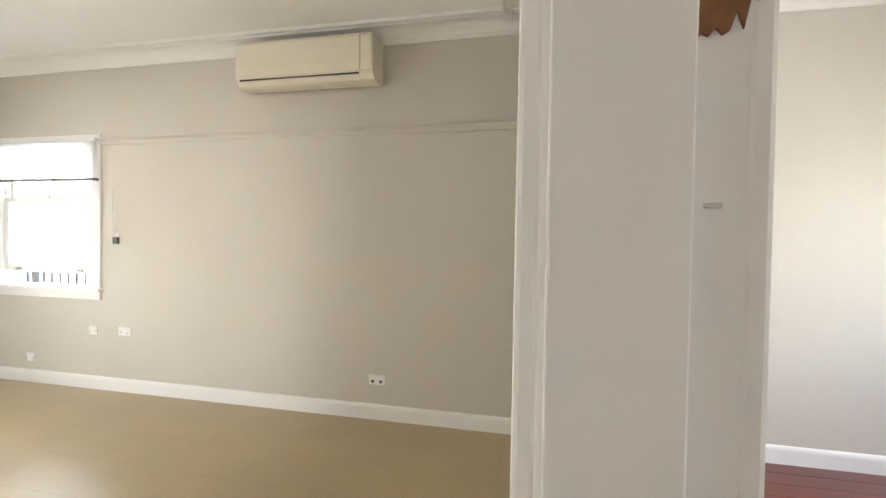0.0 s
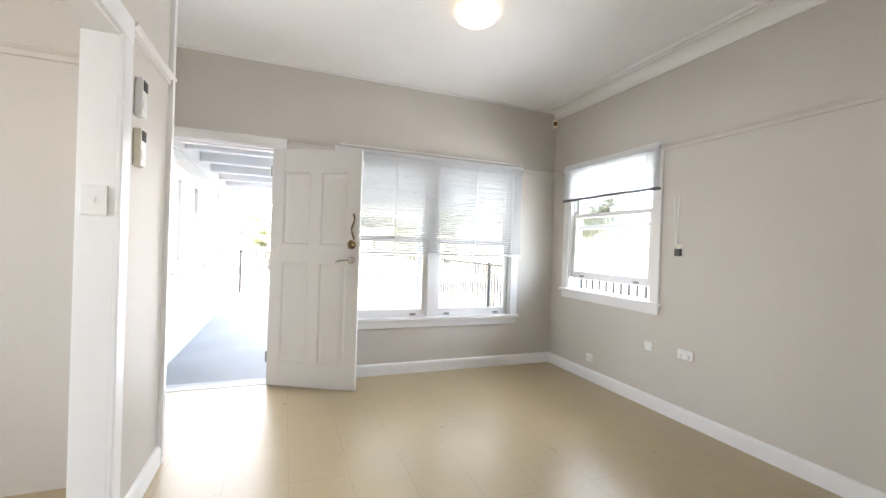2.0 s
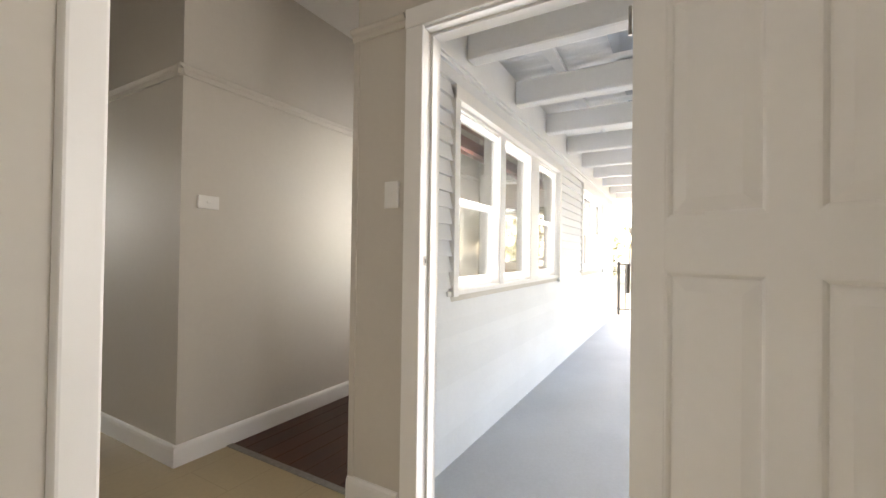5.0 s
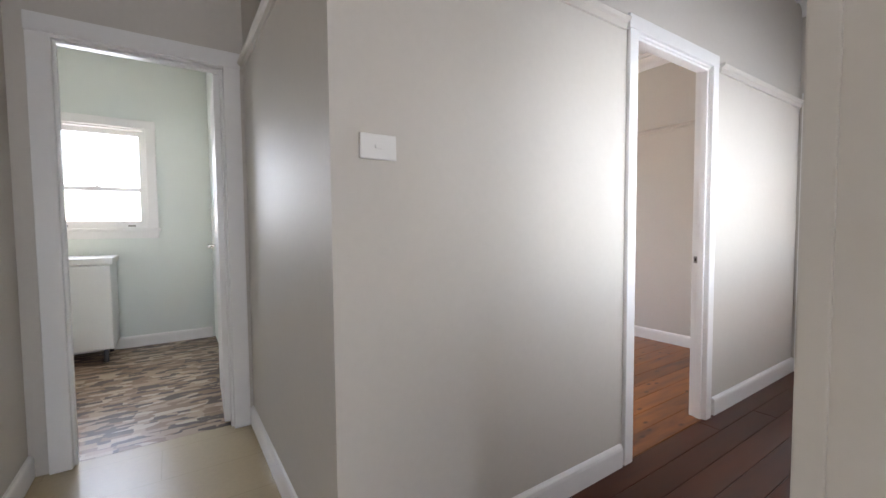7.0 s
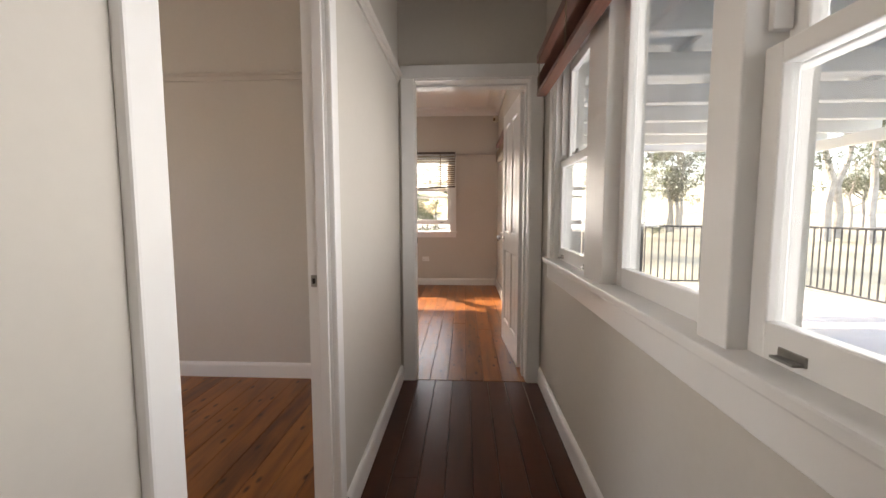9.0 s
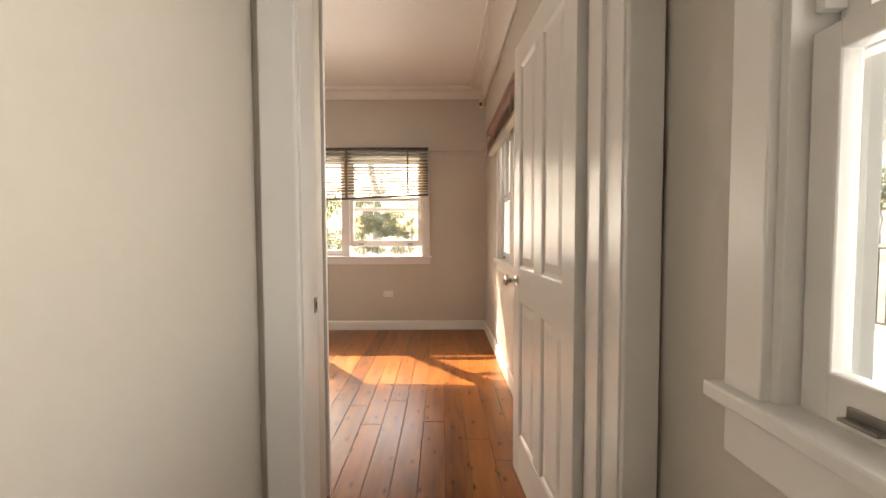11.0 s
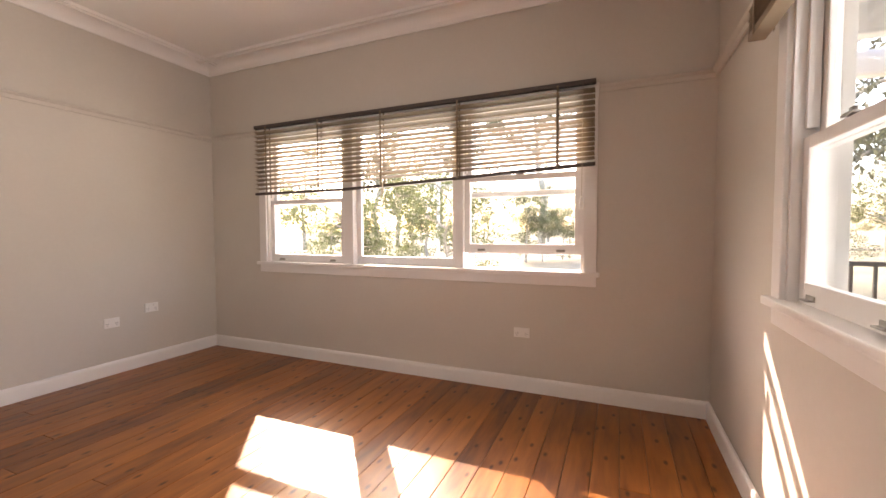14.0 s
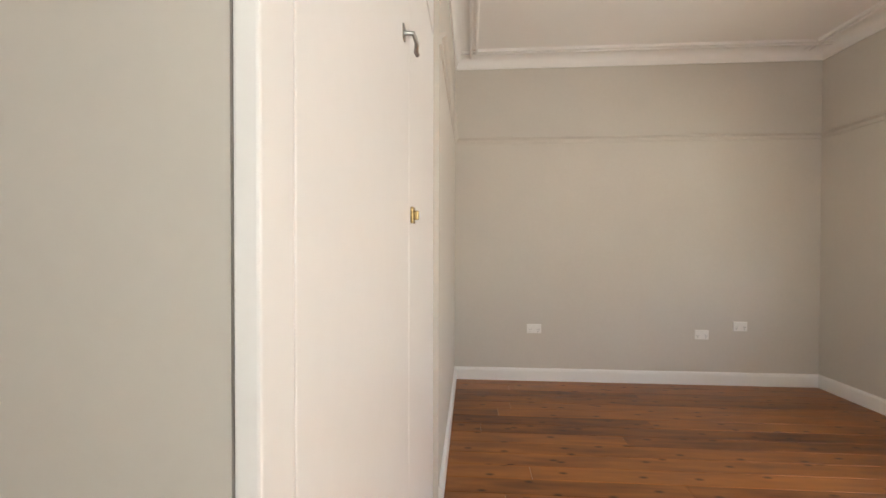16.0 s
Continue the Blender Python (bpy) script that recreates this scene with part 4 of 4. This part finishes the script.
# split air conditioner
ac = thing("air_conditioner", pose(-0.975, LY1, 2.415), "cream wall-mounted split air conditioner", "air conditioner")
W = 0.525
bm = bmesh.new()
side = [(0, 0.02), (0.05, 0.0), (0.13, -0.005), (0.172, 0.002), (0.196, 0.028), (0.210, 0.060), (0.212, 0.14), (0.212, 0.285), (0.205, 0.305), (0, 0.305)]
sweep(bm, side, (-W, 0, 0), (W, 0, 0), (0, -1, 0))
part("body", bm, CREAM, ac)
bm = bmesh.new()
sweep(bm, [(0.200, 0.044), (0.216, 0.056), (0.224, 0.11), (0.224, 0.278), (0.216, 0.292), (0.206, 0.292)], (-W + 0.012, 0, 0), (W - 0.09, 0, 0), (0, -1, 0))
part("front_panel", bm, CREAM, ac)
bm = bmesh.new()
sweep(bm, [(0.200, 0.044), (0.214, 0.056), (0.221, 0.11), (0.221, 0.278), (0.214, 0.292), (0.206, 0.292)], (W - 0.087, 0, 0), (W - 0.008, 0, 0), (0, -1, 0))
part("end_panel", bm, CREAM, ac)
bm = bmesh.new()
sweep(bm, [(0.168, 0.002), (0.178, -0.003), (0.202, 0.026), (0.197, 0.032)], (-W + 0.03, 0, 0), (W - 0.10, 0, 0), (0, -1, 0))
part("louvre", bm, CREAM, ac)
bm = bmesh.new()
sweep(bm, [(0.190, 0.033), (0.2025, 0.033), (0.2065, 0.042), (0.190, 0.042)], (-W + 0.03, 0, 0), (W - 0.10, 0, 0), (0, -1, 0))
part("outlet_slot", bm, SCREEN, ac, "dark air slot")
bm = bmesh.new()
turned(bm, [(0, 0), (0.010, 0), (0.010, 0.003), (0, 0.004)], Matrix.Translation((W - 0.045, -0.2165, 0.12)) @ pose(0, 0, 0, 90))
part("badge", bm, STEEL, ac)


# ---------------------------------------------------------------- blinds
def slat_mesh(name, length, width, thick, curve, mat):
    bm = bmesh.new()
    k = 4
    prof = [((i / k - 0.5) * width, -curve * (2 * i / k - 1) ** 2 + curve) for i in range(k + 1)]
    rows = [[bm.verts.new((x, y, z + dz)) for y, z in prof] for dz in (0, thick) for x in (-length / 2, length / 2)]
    for i in range(k):
        bm.faces.new((rows[0][i], rows[1][i], rows[1][i + 1], rows[0][i + 1]))
        bm.faces.new((rows[2][i], rows[2][i + 1], rows[3][i + 1], rows[3][i]))
    me = bpy.data.meshes.new(name)
    bmesh.ops.recalc_face_normals(bm, faces=bm.faces)
    bm.to_mesh(me)
    bm.free()
    me.materials.append(mat)
    return me


def venetian(m, length, top, bottom, count, width, tilt, mat, rail_mat, label, ladders, skew=None, tape=0.003, tape_mat=None):
    """A venetian blind in local axes: X along, Y outwards, Z up from the floor. skew(x share) lifts the foot of the blind."""
    b = thing("venetian_blind", m, label, "blind", "blinds")
    bm = bmesh.new()
    box(bm, (-length / 2, -0.02, top - 0.03), (length / 2, 0.02, top), 0.003)
    part("head_rail", bm, rail_mat if tape_mat else mat, b)
    me = slat_mesh("slat", length - 0.01, width, 0.0012, width * 0.06, mat)
    tilt_end = skew or 0.0
    for i in range(count):
        f = (i + 1) / (count + 1)
        z = top - 0.03 - (top - 0.03 - bottom) * f
        lift = max(0.0, f - 0.35) / 0.65 * tilt_end
        jig = random.uniform(-0.25, 0.25)
        piece("slat", me, b, None, Matrix.Translation((0, 0, z + lift / 2)) @ pose(0, 0, 0, tilt + random.uniform(-3, 3), -math.degrees(math.atan2(lift, length)) + jig * 0.15))
    bm = bmesh.new()
    a = bottom - 0.006
    n_ = 12
    pts = []
    for i in range(n_ + 1):
        u = i / n_
        pts.append(((u - 0.5) * length, 0, a + tilt_end * max(0, (u - 0.3) / 0.7) ** 1.2))
    rings = [[bm.verts.new((p[0], y, p[2] + z)) for y, z in ((-0.016, -0.011), (0.016, -0.011), (0.016, 0.011), (-0.016, 0.011))] for p in pts]
    for p, q in zip(rings, rings[1:]):
        for k in range(4):
            bm.faces.new((p[k], p[(k + 1) % 4], q[(k + 1) % 4], q[k]))
    bm.faces.new(rings[0][::-1])
    bm.faces.new(rings[-1])
    part("bottom_rail", bm, rail_mat, b)
    for u in ladders:
        x = (u - 0.5) * length
        zb = bottom + tilt_end * max(0, (u - 0.3) / 0.7) ** 1.2
        bm = bmesh.new()
        for y in (-width / 2 - 0.001, width / 2 + 0.001):
            box(bm, (x - tape, y - 0.0006, zb - 0.012), (x + tape, y + 0.0006, top - 0.02))
        part("ladder_tape", bm, tape_mat or mat, b)
    return b


venetian(TURN(LX0) @ pose(1.66, -0.042, 0), 1.94, 2.135, 1.185, 42, 0.025, -36, BLINDW, BLINDW, "white mini venetian blind half lowered", (0.06, 0.28, 0.5, 0.72, 0.94))
venetian(pose(-3.555, LY1 - 0.042, 0), 1.20, 2.13, 1.79, 16, 0.025, -20, BLINDW, GREYP, "white mini venetian blind mostly raised", (0.1, 0.5, 0.9))
wb = venetian(TURN(BX0) @ pose(-3.20, -0.05, 0), 3.0, 2.15, 1.525, 14, 0.050, -17, BLINDB, BLINDR, "old beige venetian blind hanging crooked", (0.05, 0.25, 0.46, 0.68, 0.92), skew=0.085, tape=0.007, tape_mat=TAPE)
bm = bmesh.new()
tube(bm, [(-0.10, -0.03, 1.55), (-0.105, -0.034, 1.48), (-0.12, -0.034, 1.42), (-0.10, -0.03, 1.40), (-0.085, -0.03, 1.43), (-0.098, -0.03, 1.49), (-0.10, -0.03, 1.55)], 0.004)
part("cord_loop", bm, CORD, wb, "looped pull cord")
bm = bmesh.new()
turned(bm, [(0, 0), (0.012, 0.004), (0.014, 0.05), (0.009, 0.085), (0, 0.09)], Matrix.Translation((1.42, -0.03, 1.30)))
part("tassel", bm, PLASTIC, wb, "white plastic cord tassel")
bm = bmesh.new()
tube(bm, [(1.42, -0.03, 1.39), (1.42, -0.028, 1.75), (1.42, -0.02, 2.12)], 0.0016)
part("pull_cord", bm, CORD, wb)

# plastic rod hardware above the living room blind
bm = bmesh.new()
rod(bm, (LX0 + 0.035, 0.70, 2.165), (LX0 + 0.035, 2.63, 2.165), 0.009)
for y in (1.40, 2.02, 2.60):
    rod(bm, (LX0 + 0.002, y, 2.165), (LX0 + 0.05, y, 2.18), 0.007)
tagged(finish("curtain_rod", bm, PLASTIC), "thin white curtain rod on brackets above the window", "curtain rod")
cw = thing("cord_loop", pose(-2.80, LY1 - 0.02, 0), "white blind cord hanging beside the sash window", "cord")
bm = bmesh.new()
tube(bm, [(-0.035, 0, 1.72), (-0.02, -0.002, 1.5), (-0.005, -0.002, 1.32)], 0.0022)
tube(bm, [(0.012, 0, 1.72), (0.006, -0.002, 1.5), (0.0, -0.002, 1.32)], 0.0022)
part("cord", bm, PLASTIC, cw)


def raised_blind(m, length, label, mat, head, cords):
    """A wooden blind drawn right up: head rail, stack of slats, bottom rail."""
    b = thing("wooden_blind", m, label, "blind", "wooden blinds")
    bm = bmesh.new()
    box(bm, (0, -0.03, 2.045), (length, 0.03, 2.095), 0.004)
    part("head_rail", bm, head, b)
    me = slat_mesh("slat", length - 0.01, 0.05, 0.0035, 0.0, mat)
    for i in range(14):
        piece("slat", me, b, (length / 2 + random.uniform(-0.004, 0.004), random.uniform(-0.003, 0.003), 1.885 + 0.006 * i))
    bm = bmesh.new()
    box(bm, (0.0, -0.027, 1.858), (length, 0.027, 1.882), 0.003)
    part("bottom_rail", bm, mat, b)
    for u in cords:
        bm = bmesh.new()
        for y in (-0.030, 0.030):
            box(bm, (u - 0.008, y - 0.001, 1.855), (u + 0.008, y + 0.001, 2.07))
        part("ladder_tape", bm, TAPE, b)
    return b


cb = raised_blind(pose(-7.52, CY1 - 0.075, 0), 2.42, "dark wooden venetian blind fully drawn up", REDWOOD, REDWOOD, (0.08, 0.7, 1.5, 2.3))
raised_blind(pose(-10.62, BY1 - 0.075, 0), 1.95, "brown wooden venetian blind fully drawn up", BLINDB, REDWOOD, (0.08, 0.6, 1.3, 1.85))

# pull cords that hang in the corridor window, knotted together
pc = thing("pull_cords", pose(-5.18, CY1 - 0.080, 0), "knotted cotton blind cords hanging in loops", "cord")
for top, bulge, side_ in ((-0.05, -0.10, -0.045), (-0.015, -0.03, -0.016), (0.02, 0.025, 0.010), (0.06, 0.085, 0.036)):
    bm = bmesh.new()
    pts = []
    for i in range(21):
        u = i / 20
        f = math.sin(math.pi * u ** 3.2)
        pts.append((top * (1 - u) + 0.6 * bulge * f, 0.7 * side_ * f + 0.3 * side_ * (1 - u), 2.06 - 1.225 * u))
    tube(bm, pts, 0.0018, 6)
    part("cord", bm, CORD, pc)
bm = bmesh.new()
turned(bm, [(0, -0.016), (0.010, -0.012), (0.015, 0), (0.011, 0.011), (0, 0.016)], Matrix.Translation((0, 0, 0.832)), 10)
part("knot", bm, CORD, pc, "", True)
bm = bmesh.new()
for dx in (-0.006, 0.006):
    tube(bm, [(dx, 0, 0.82), (-dx, 0.004, 0.72), (dx, 0, 0.63), (-dx * 1.4, 0.003, 0.54), (dx - 0.012, 0, 0.47), (-0.016, 0, 0.44)], 0.0045, 6)
part("tail", bm, CORD, pc)
for x, z in ((-0.012, 1.225), (-0.06, 1.05)):
    bm = bmesh.new()
    turned(bm, [(0, 0), (0.009, 0), (0.008, 0.007), (0.0035, 0.026), (0, 0.028)], Matrix.Translation((x, -0.008, z)), 12)
    part("tassel", bm, CORD, pc, "worn bell-shaped tassel", True)

# ---------------------------------------------------------------- bathroom
van = thing("vanity_cabinet", pose(-2.95, -5.62, 0), "white laminate bathroom cabinet on short legs", "cabinet")
bm = bmesh.new()
box(bm, (-0.36, -0.26, 0.12), (0.36, 0.22, 0.86), 0.004)
part("body", bm, CABINET, van)
bm = bmesh.new()
box(bm, (-0.38, -0.27, 0.86), (0.38, 0.25, 0.92), 0.012)
part("basin_top", bm, CABINET, van)
for x in (-0.30, 0.30):
    for y in (-0.22, 0.17):
        bm = bmesh.new()
        rod(bm, (x, y, 0), (x, y, 0.125), 0.018)
        part("leg", bm, GREYP, van)
for x0 in (-0.355, 0.003):
    bm = bmesh.new()
    box(bm, (x0, 0.22, 0.13), (x0 + 0.352, 0.238, 0.85), 0.003)
    part("cabinet_door", bm, CABINET, van)

# ---------------------------------------------------------------- verandah
structure("verandah_floor", slab(-12.25, 3.0, CY1 + OUT, 4.05, -0.22, -0.09), DECK, "pale painted verandah floor", "deck")
structure("ground", slab(-900, 900, -900, 900, -1.4, -0.60), GRASS, "dry mown grass and bare earth", "ground")
structure("road", slab(-60, -54, -300, 300, -0.62, -0.585), ROAD, "grey asphalt road beyond the garden", "road")
for i in range(10):
    x = -5.215 - 0.845 * i
    bm = bmesh.new()
    box(bm, (x - 0.055, CY1 + OUT + 0.045, 2.29), (x + 0.055, 4.20, 2.48), 0.022)
    structure("verandah_beam", bm, BOARD, "white painted verandah rafter", "beam")
for i in range(7):
    y = -0.5 + 0.75 * i
    bm = bmesh.new()
    box(bm, (-12.5, y - 0.035, 2.482), (LX0 - OUT - 0.01, y + 0.035, 2.52), 0.004)
    structure("batten", bm, BOARD, "white painted roof batten", "beam")
bm = bmesh.new()
box(bm, (-12.3, CY1 + OUT + 0.002, 2.235), (LX0 - OUT - 0.002, CY1 + OUT + 0.042, 2.50), 0.004)
structure("ledger_board", bm, BOARD, "white painted ledger board under the verandah roof", "beam")
bm = bmesh.new()
box(bm, (-12.3, 3.90, 2.13), (3.0, 3.99, 2.288), 0.006)
structure("verandah_plate", bm, BOARD, "white painted verandah edge beam", "beam")
bm = bmesh.new()
xs = np.arange(-12.6, LX0, 0.038)
ra = [bm.verts.new((x, -0.93, 2.545 + 0.009 * math.sin(i * math.pi / 2))) for i, x in enumerate(xs)]
rb = [bm.verts.new((x, 4.45, 2.535 + 0.009 * math.sin(i * math.pi / 2))) for i, x in enumerate(xs)]
for i in range(len(xs) - 1):
    bm.faces.new((ra[i], ra[i + 1], rb[i + 1], rb[i]))
structure("verandah_roof", bm, ROOFV, "white painted corrugated verandah roof", "roof", True)
for i in range(3):
    xa = -5.96 - 0.845 * i
    bm = bmesh.new()
    for k in range(2):
        box(bm, (xa - 0.02 + 0.36 * k, -0.14, 2.5205), (xa + 0.31 + 0.36 * k, 0.20, 2.5265), 0.001)
    structure("roof_sheet", bm, ROOFM, "bare grey metal sheet between the verandah battens", "roof")
structure("verandah_soffit", slab(LX0 - 0.02, 3.2, LY1 + OUT, 4.45, 2.69, 2.72), BOARD, "white painted verandah soffit", "roof")
for i, x in enumerate((-12.05, -5.1, -1.2)):
    bm = bmesh.new()
    box(bm, (x - 0.055, 3.89, -0.09), (x + 0.055, 4.0, 2.13), 0.006)
    tagged(finish("verandah_post", bm, BOARD), "white painted square verandah post", "post", "verandah posts")

# railing: rails, posts and balusters
def railing(m, length, posts, label):
    r = thing("railing", m, label, "railing", "railings")
    for z, w, t in ((0.955, 0.05, 0.03), (0.03, 0.04, 0.025)):
        bm = bmesh.new()
        box(bm, (0, -w / 2, z - t / 2), (length, w / 2, z + t / 2), 0.004)
        part("rail", bm, BLACK, r)
    bm = bmesh.new()
    box(bm, (-0.008, -0.008, 0.04), (0.008, 0.008, 0.945))
    b0 = part("baluster", bm, BLACK, r)
    k = int(length / 0.115)
    b0.location = (0.06, 0, 0)
    for i in range(1, k):
        piece("baluster", b0.data, r, (0.06 + 0.115 * i, 0, 0))
    for x in posts:
        bm = bmesh.new()
        box(bm, (x - 0.025, -0.025, -0.09), (x + 0.025, 0.025, 1.0), 0.004)
        box(bm, (x - 0.05, -0.05, -0.09), (x + 0.05, 0.05, -0.08))
        part("post", bm, BLACK, r)


railing(pose(-12.1, 3.82, 0), 12.6, (2.03, 4.78, 7.3, 9.6, 12.0), "black powder-coated railing along the verandah edge")
railing(pose(-12.1, -0.85, 0, 0, 0, 90), 4.65, (0.05, 2.3), "black powder-coated railing across the verandah end")

# ---------------------------------------------------------------- garden and distance
def leaf_cloud(bm, centre, size, count, leaf, rng):
    for _ in range(count):
        while True:
            d = Vector((rng.uniform(-1, 1), rng.uniform(-1, 1), rng.uniform(-1, 1)))
            if 0.15 < d.length < 1:
                break
        p = centre + Vector((d.x * size.x, d.y * size.y, d.z * size.z))
        q = Euler((rng.uniform(-1.2, 1.2), rng.uniform(-1.2, 1.2), rng.uniform(0, 6.28))).to_matrix()
        a, b = q @ Vector((leaf * rng.uniform(0.6, 1.3), 0, 0)), q @ Vector((0, leaf * 0.35, 0))
        v = [bm.verts.new(p - a), bm.verts.new(p + b), bm.verts.new(p + a), bm.verts.new(p - b)]
        bm.faces.new(v)


def tree(name, m, height, spread, seed, mat, label, leaf=0.16, clumps=26, per=42, low=0.35):
    rng = random.Random(seed)
    t = thing(name, m, label, name, name + "s")
    bm = bmesh.new()
    pts = [Vector((0, 0, 0))]
    for i in range(1, 7):
        pts.append(Vector((rng.uniform(-0.03, 0.03) * height * i / 3, rng.uniform(-0.03, 0.03) * height * i / 3, height * 0.82 * i / 6)))
    r0 = height * 0.022
    for i in range(6):
        rod(bm, pts[i], pts[i + 1], r0 * (1 - i / 7), r0 * (1 - (i + 1) / 7), 8)
    ends = []
    for k in range(9):
        i = rng.randint(2, 5)
        a = pts[i].lerp(pts[i + 1], rng.random())
        ang = rng.uniform(0, 6.28)
        ln = spread * rng.uniform(0.5, 1.0)
        b = a + Vector((math.cos(ang) * ln, math.sin(ang) * ln, height * rng.uniform(0.05, 0.18)))
        mid = a.lerp(b, 0.5) + Vector((0, 0, height * 0.03))
        rod(bm, a, mid, r0 * 0.42, r0 * 0.28, 6)
        rod(bm, mid, b, r0 * 0.28, r0 * 0.1, 6)
        ends += [b, mid]
    part("trunk", bm, BARK, t, "", True)
    bm = bmesh.new()
    for k in range(clumps):
        if k < len(ends):
            c = ends[k] + Vector((0, 0, height * 0.03))
        else:
            ang, rr = rng.uniform(0, 6.28), spread * math.sqrt(rng.random())
            c = Vector((math.cos(ang) * rr, math.sin(ang) * rr, height * rng.uniform(low, 0.98)))
        s = spread * rng.uniform(0.16, 0.34)
        leaf_cloud(bm, c, Vector((s * 1.2, s * 1.2, s * 0.8)), per, leaf, rng)
    part("crown", bm, mat, t)
    return t


gum = [tree("tree", pose(-24 - 3 * i, 4 + 9 * i, -0.6, 0, 0, 40 * i), 9 + 1.5 * i, 3.0, 11 + i, LEAF, "tall pale-trunked gum tree with open foliage", 0.13, 34, 110) for i in range(3)]
shrubs = [tree("shrub", pose(-16.5, -7.4 + 2.6 * i, -0.6, 0, 0, 50 * i), 2.6 + 0.3 * i, 1.3, 31 + i, SHRUB, "bushy green garden shrub", 0.042, 34, 210, 0.1) for i in range(2)]
rng = random.Random(5)
for i in range(60):
    a = radians(rng.uniform(-12, 150))
    d = rng.uniform(30, 78)
    s = rng.uniform(0.8, 1.35)
    copy_thing(gum[i % 3], Matrix.Translation((-8 - math.sin(a) * d, math.cos(a) * d, -0.6)) @ pose(0, 0, 0, 0, 0, rng.uniform(0, 360)) @ Matrix.Scale(s, 4))
for i in range(20):
    a = radians(rng.uniform(60, 148))
    d = rng.uniform(13, 40)
    copy_thing(shrubs[i % 2], Matrix.Translation((-10.8 - math.sin(a) * d, -3 + math.cos(a) * d, -0.6)) @ pose(0, 0, 0, 0, 0, rng.uniform(0, 360)) @ Matrix.Scale(rng.uniform(0.8, 1.7), 4))
for x, y in ((-19.5, -6.3), (-20.5, -5.6)):
    p = thing("pole", pose(x, y, -0.6), "pale slender garden pole", "pole", "poles")
    bm = bmesh.new()
    rod(bm, (0, 0, 0), (0, 0, 5.2), 0.05, 0.04)
    part("shaft", bm, BOARD, p)
    bm = bmesh.new()
    box(bm, (-0.03, -0.5, 3.0), (0.03, 0.5, 3.08), 0.005)
    part("arm", bm, BOARD, p)

# low pitched roof over the house
bm = bmesh.new()
e0 = [bm.verts.new(p) for p in ((-12.3, -6.6, 2.9), (4.6, -6.6, 2.9), (4.6, 3.6, 2.9), (-12.3, -0.9, 2.9))]
r0 = [bm.verts.new(p) for p in ((-9.4, -3.2, 4.1), (1.5, -2.0, 4.4))]
bm.faces.new((e0[0], e0[1], r0[1], r0[0]))
bm.faces.new((e0[1], e0[2], r0[1]))
bm.faces.new((e0[2], e0[3], r0[0], r0[1]))
bm.faces.new((e0[3], e0[0], r0[0]))
bmesh.ops.solidify(bm, geom=bm.faces[:], thickness=0.05)
structure("roof", bm, ROOFM, "grey sheet metal house roof", "roof")


# ---------------------------------------------------------------- boards of the floors and the outer wall
def plank_mesh(length, width, top, gap=0.0009, edge=0.0016, deep=0.02):
    x, y = length / 2 - gap, width / 2 - gap
    ring = lambda dx, dy, z: [(-x + dx, -y + dy, z), (x - dx, -y + dy, z), (x - dx, y - dy, z), (-x + dx, y - dy, z)]
    v = ring(0, 0, top - deep) + ring(0, 0, top - edge) + ring(edge, edge, top)
    f = [(8, 9, 10, 11)] + [(a + i, a + (i + 1) % 4, a + 4 + (i + 1) % 4, a + 4 + i) for a in (0, 4) for i in range(4)]
    me = bpy.data.meshes.new("floor_board")
    me.from_pydata(v, [], f)
    return me


def lay_boards(parent, x0, x1, y0, y1, width, mat, seed, longest=3.6):
    rng = random.Random(seed)
    n = max(1, round((y1 - y0) / width))
    w = (y1 - y0) / n
    for j in range(n):
        x = x0
        first = True
        while x < x1 - 0.01:
            ln = rng.uniform(0.9, longest) if first else rng.uniform(1.6, longest)
            first = False
            if x1 - (x + ln) < 0.5:
                ln = x1 - x
            me = plank_mesh(ln, w, -rng.uniform(0, 0.0008))
            me.materials.append(mat)
            piece("floor_board", me, parent, (x + ln / 2, y0 + w * (j + 0.5), 0))
            x += ln


lay_boards(floor_bed, BX0, CX1 - 0.003, BY0, BY1, 0.128, PINE, 3)
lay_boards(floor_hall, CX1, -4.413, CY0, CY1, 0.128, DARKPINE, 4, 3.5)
lay_boards(floor_two, CX1, -4.23, -5.9, CY0 - 0.003, 0.128, PINE, 5)
lay_boards(floor_front, LX1 + 0.062, 4.0, -1.5, LY1, 0.128, REDPINE, 6)

bm = bmesh.new()
box(bm, (-4.435, CY0, 0.0005), (-4.395, CY1, 0.005), 0.002)
structure("threshold_strip", bm, STEEL, "thin metal strip between vinyl and boards", "trim")

wall_n = bpy.data.objects["wall_corridor_north"]
yb = CY1 + OUT
for i in range(27):
    za = -0.09 + 0.092 * i
    zb = za + 0.098
    spans = [(BX0 - OUT, LX0 - OUT)]
    for hole in (WIN_N, WIN_C):
        if zb > hole[2] - 0.03 and za < hole[3] + 0.05:
            spans = [q for p in spans for q in ((p[0], min(p[1], hole[0] - 0.06)), (max(p[0], hole[1] + 0.06), p[1])) if q[1] - q[0] > 0.02]
    for a, b in spans:
        me = bpy.data.meshes.new("weatherboard")
        me.from_pydata([(x, y, z) for x in (a, b) for y, z in ((yb + 0.001, za), (yb + 0.032, za), (yb + 0.007, zb), (yb + 0.001, zb))], [], [(0, 1, 2, 3), (4, 7, 6, 5), (0, 4, 5, 1), (1, 5, 6, 2), (2, 6, 7, 3)])
        me.materials.append(BOARD)
        piece("weatherboard", me, wall_n, (0, 0, 0))
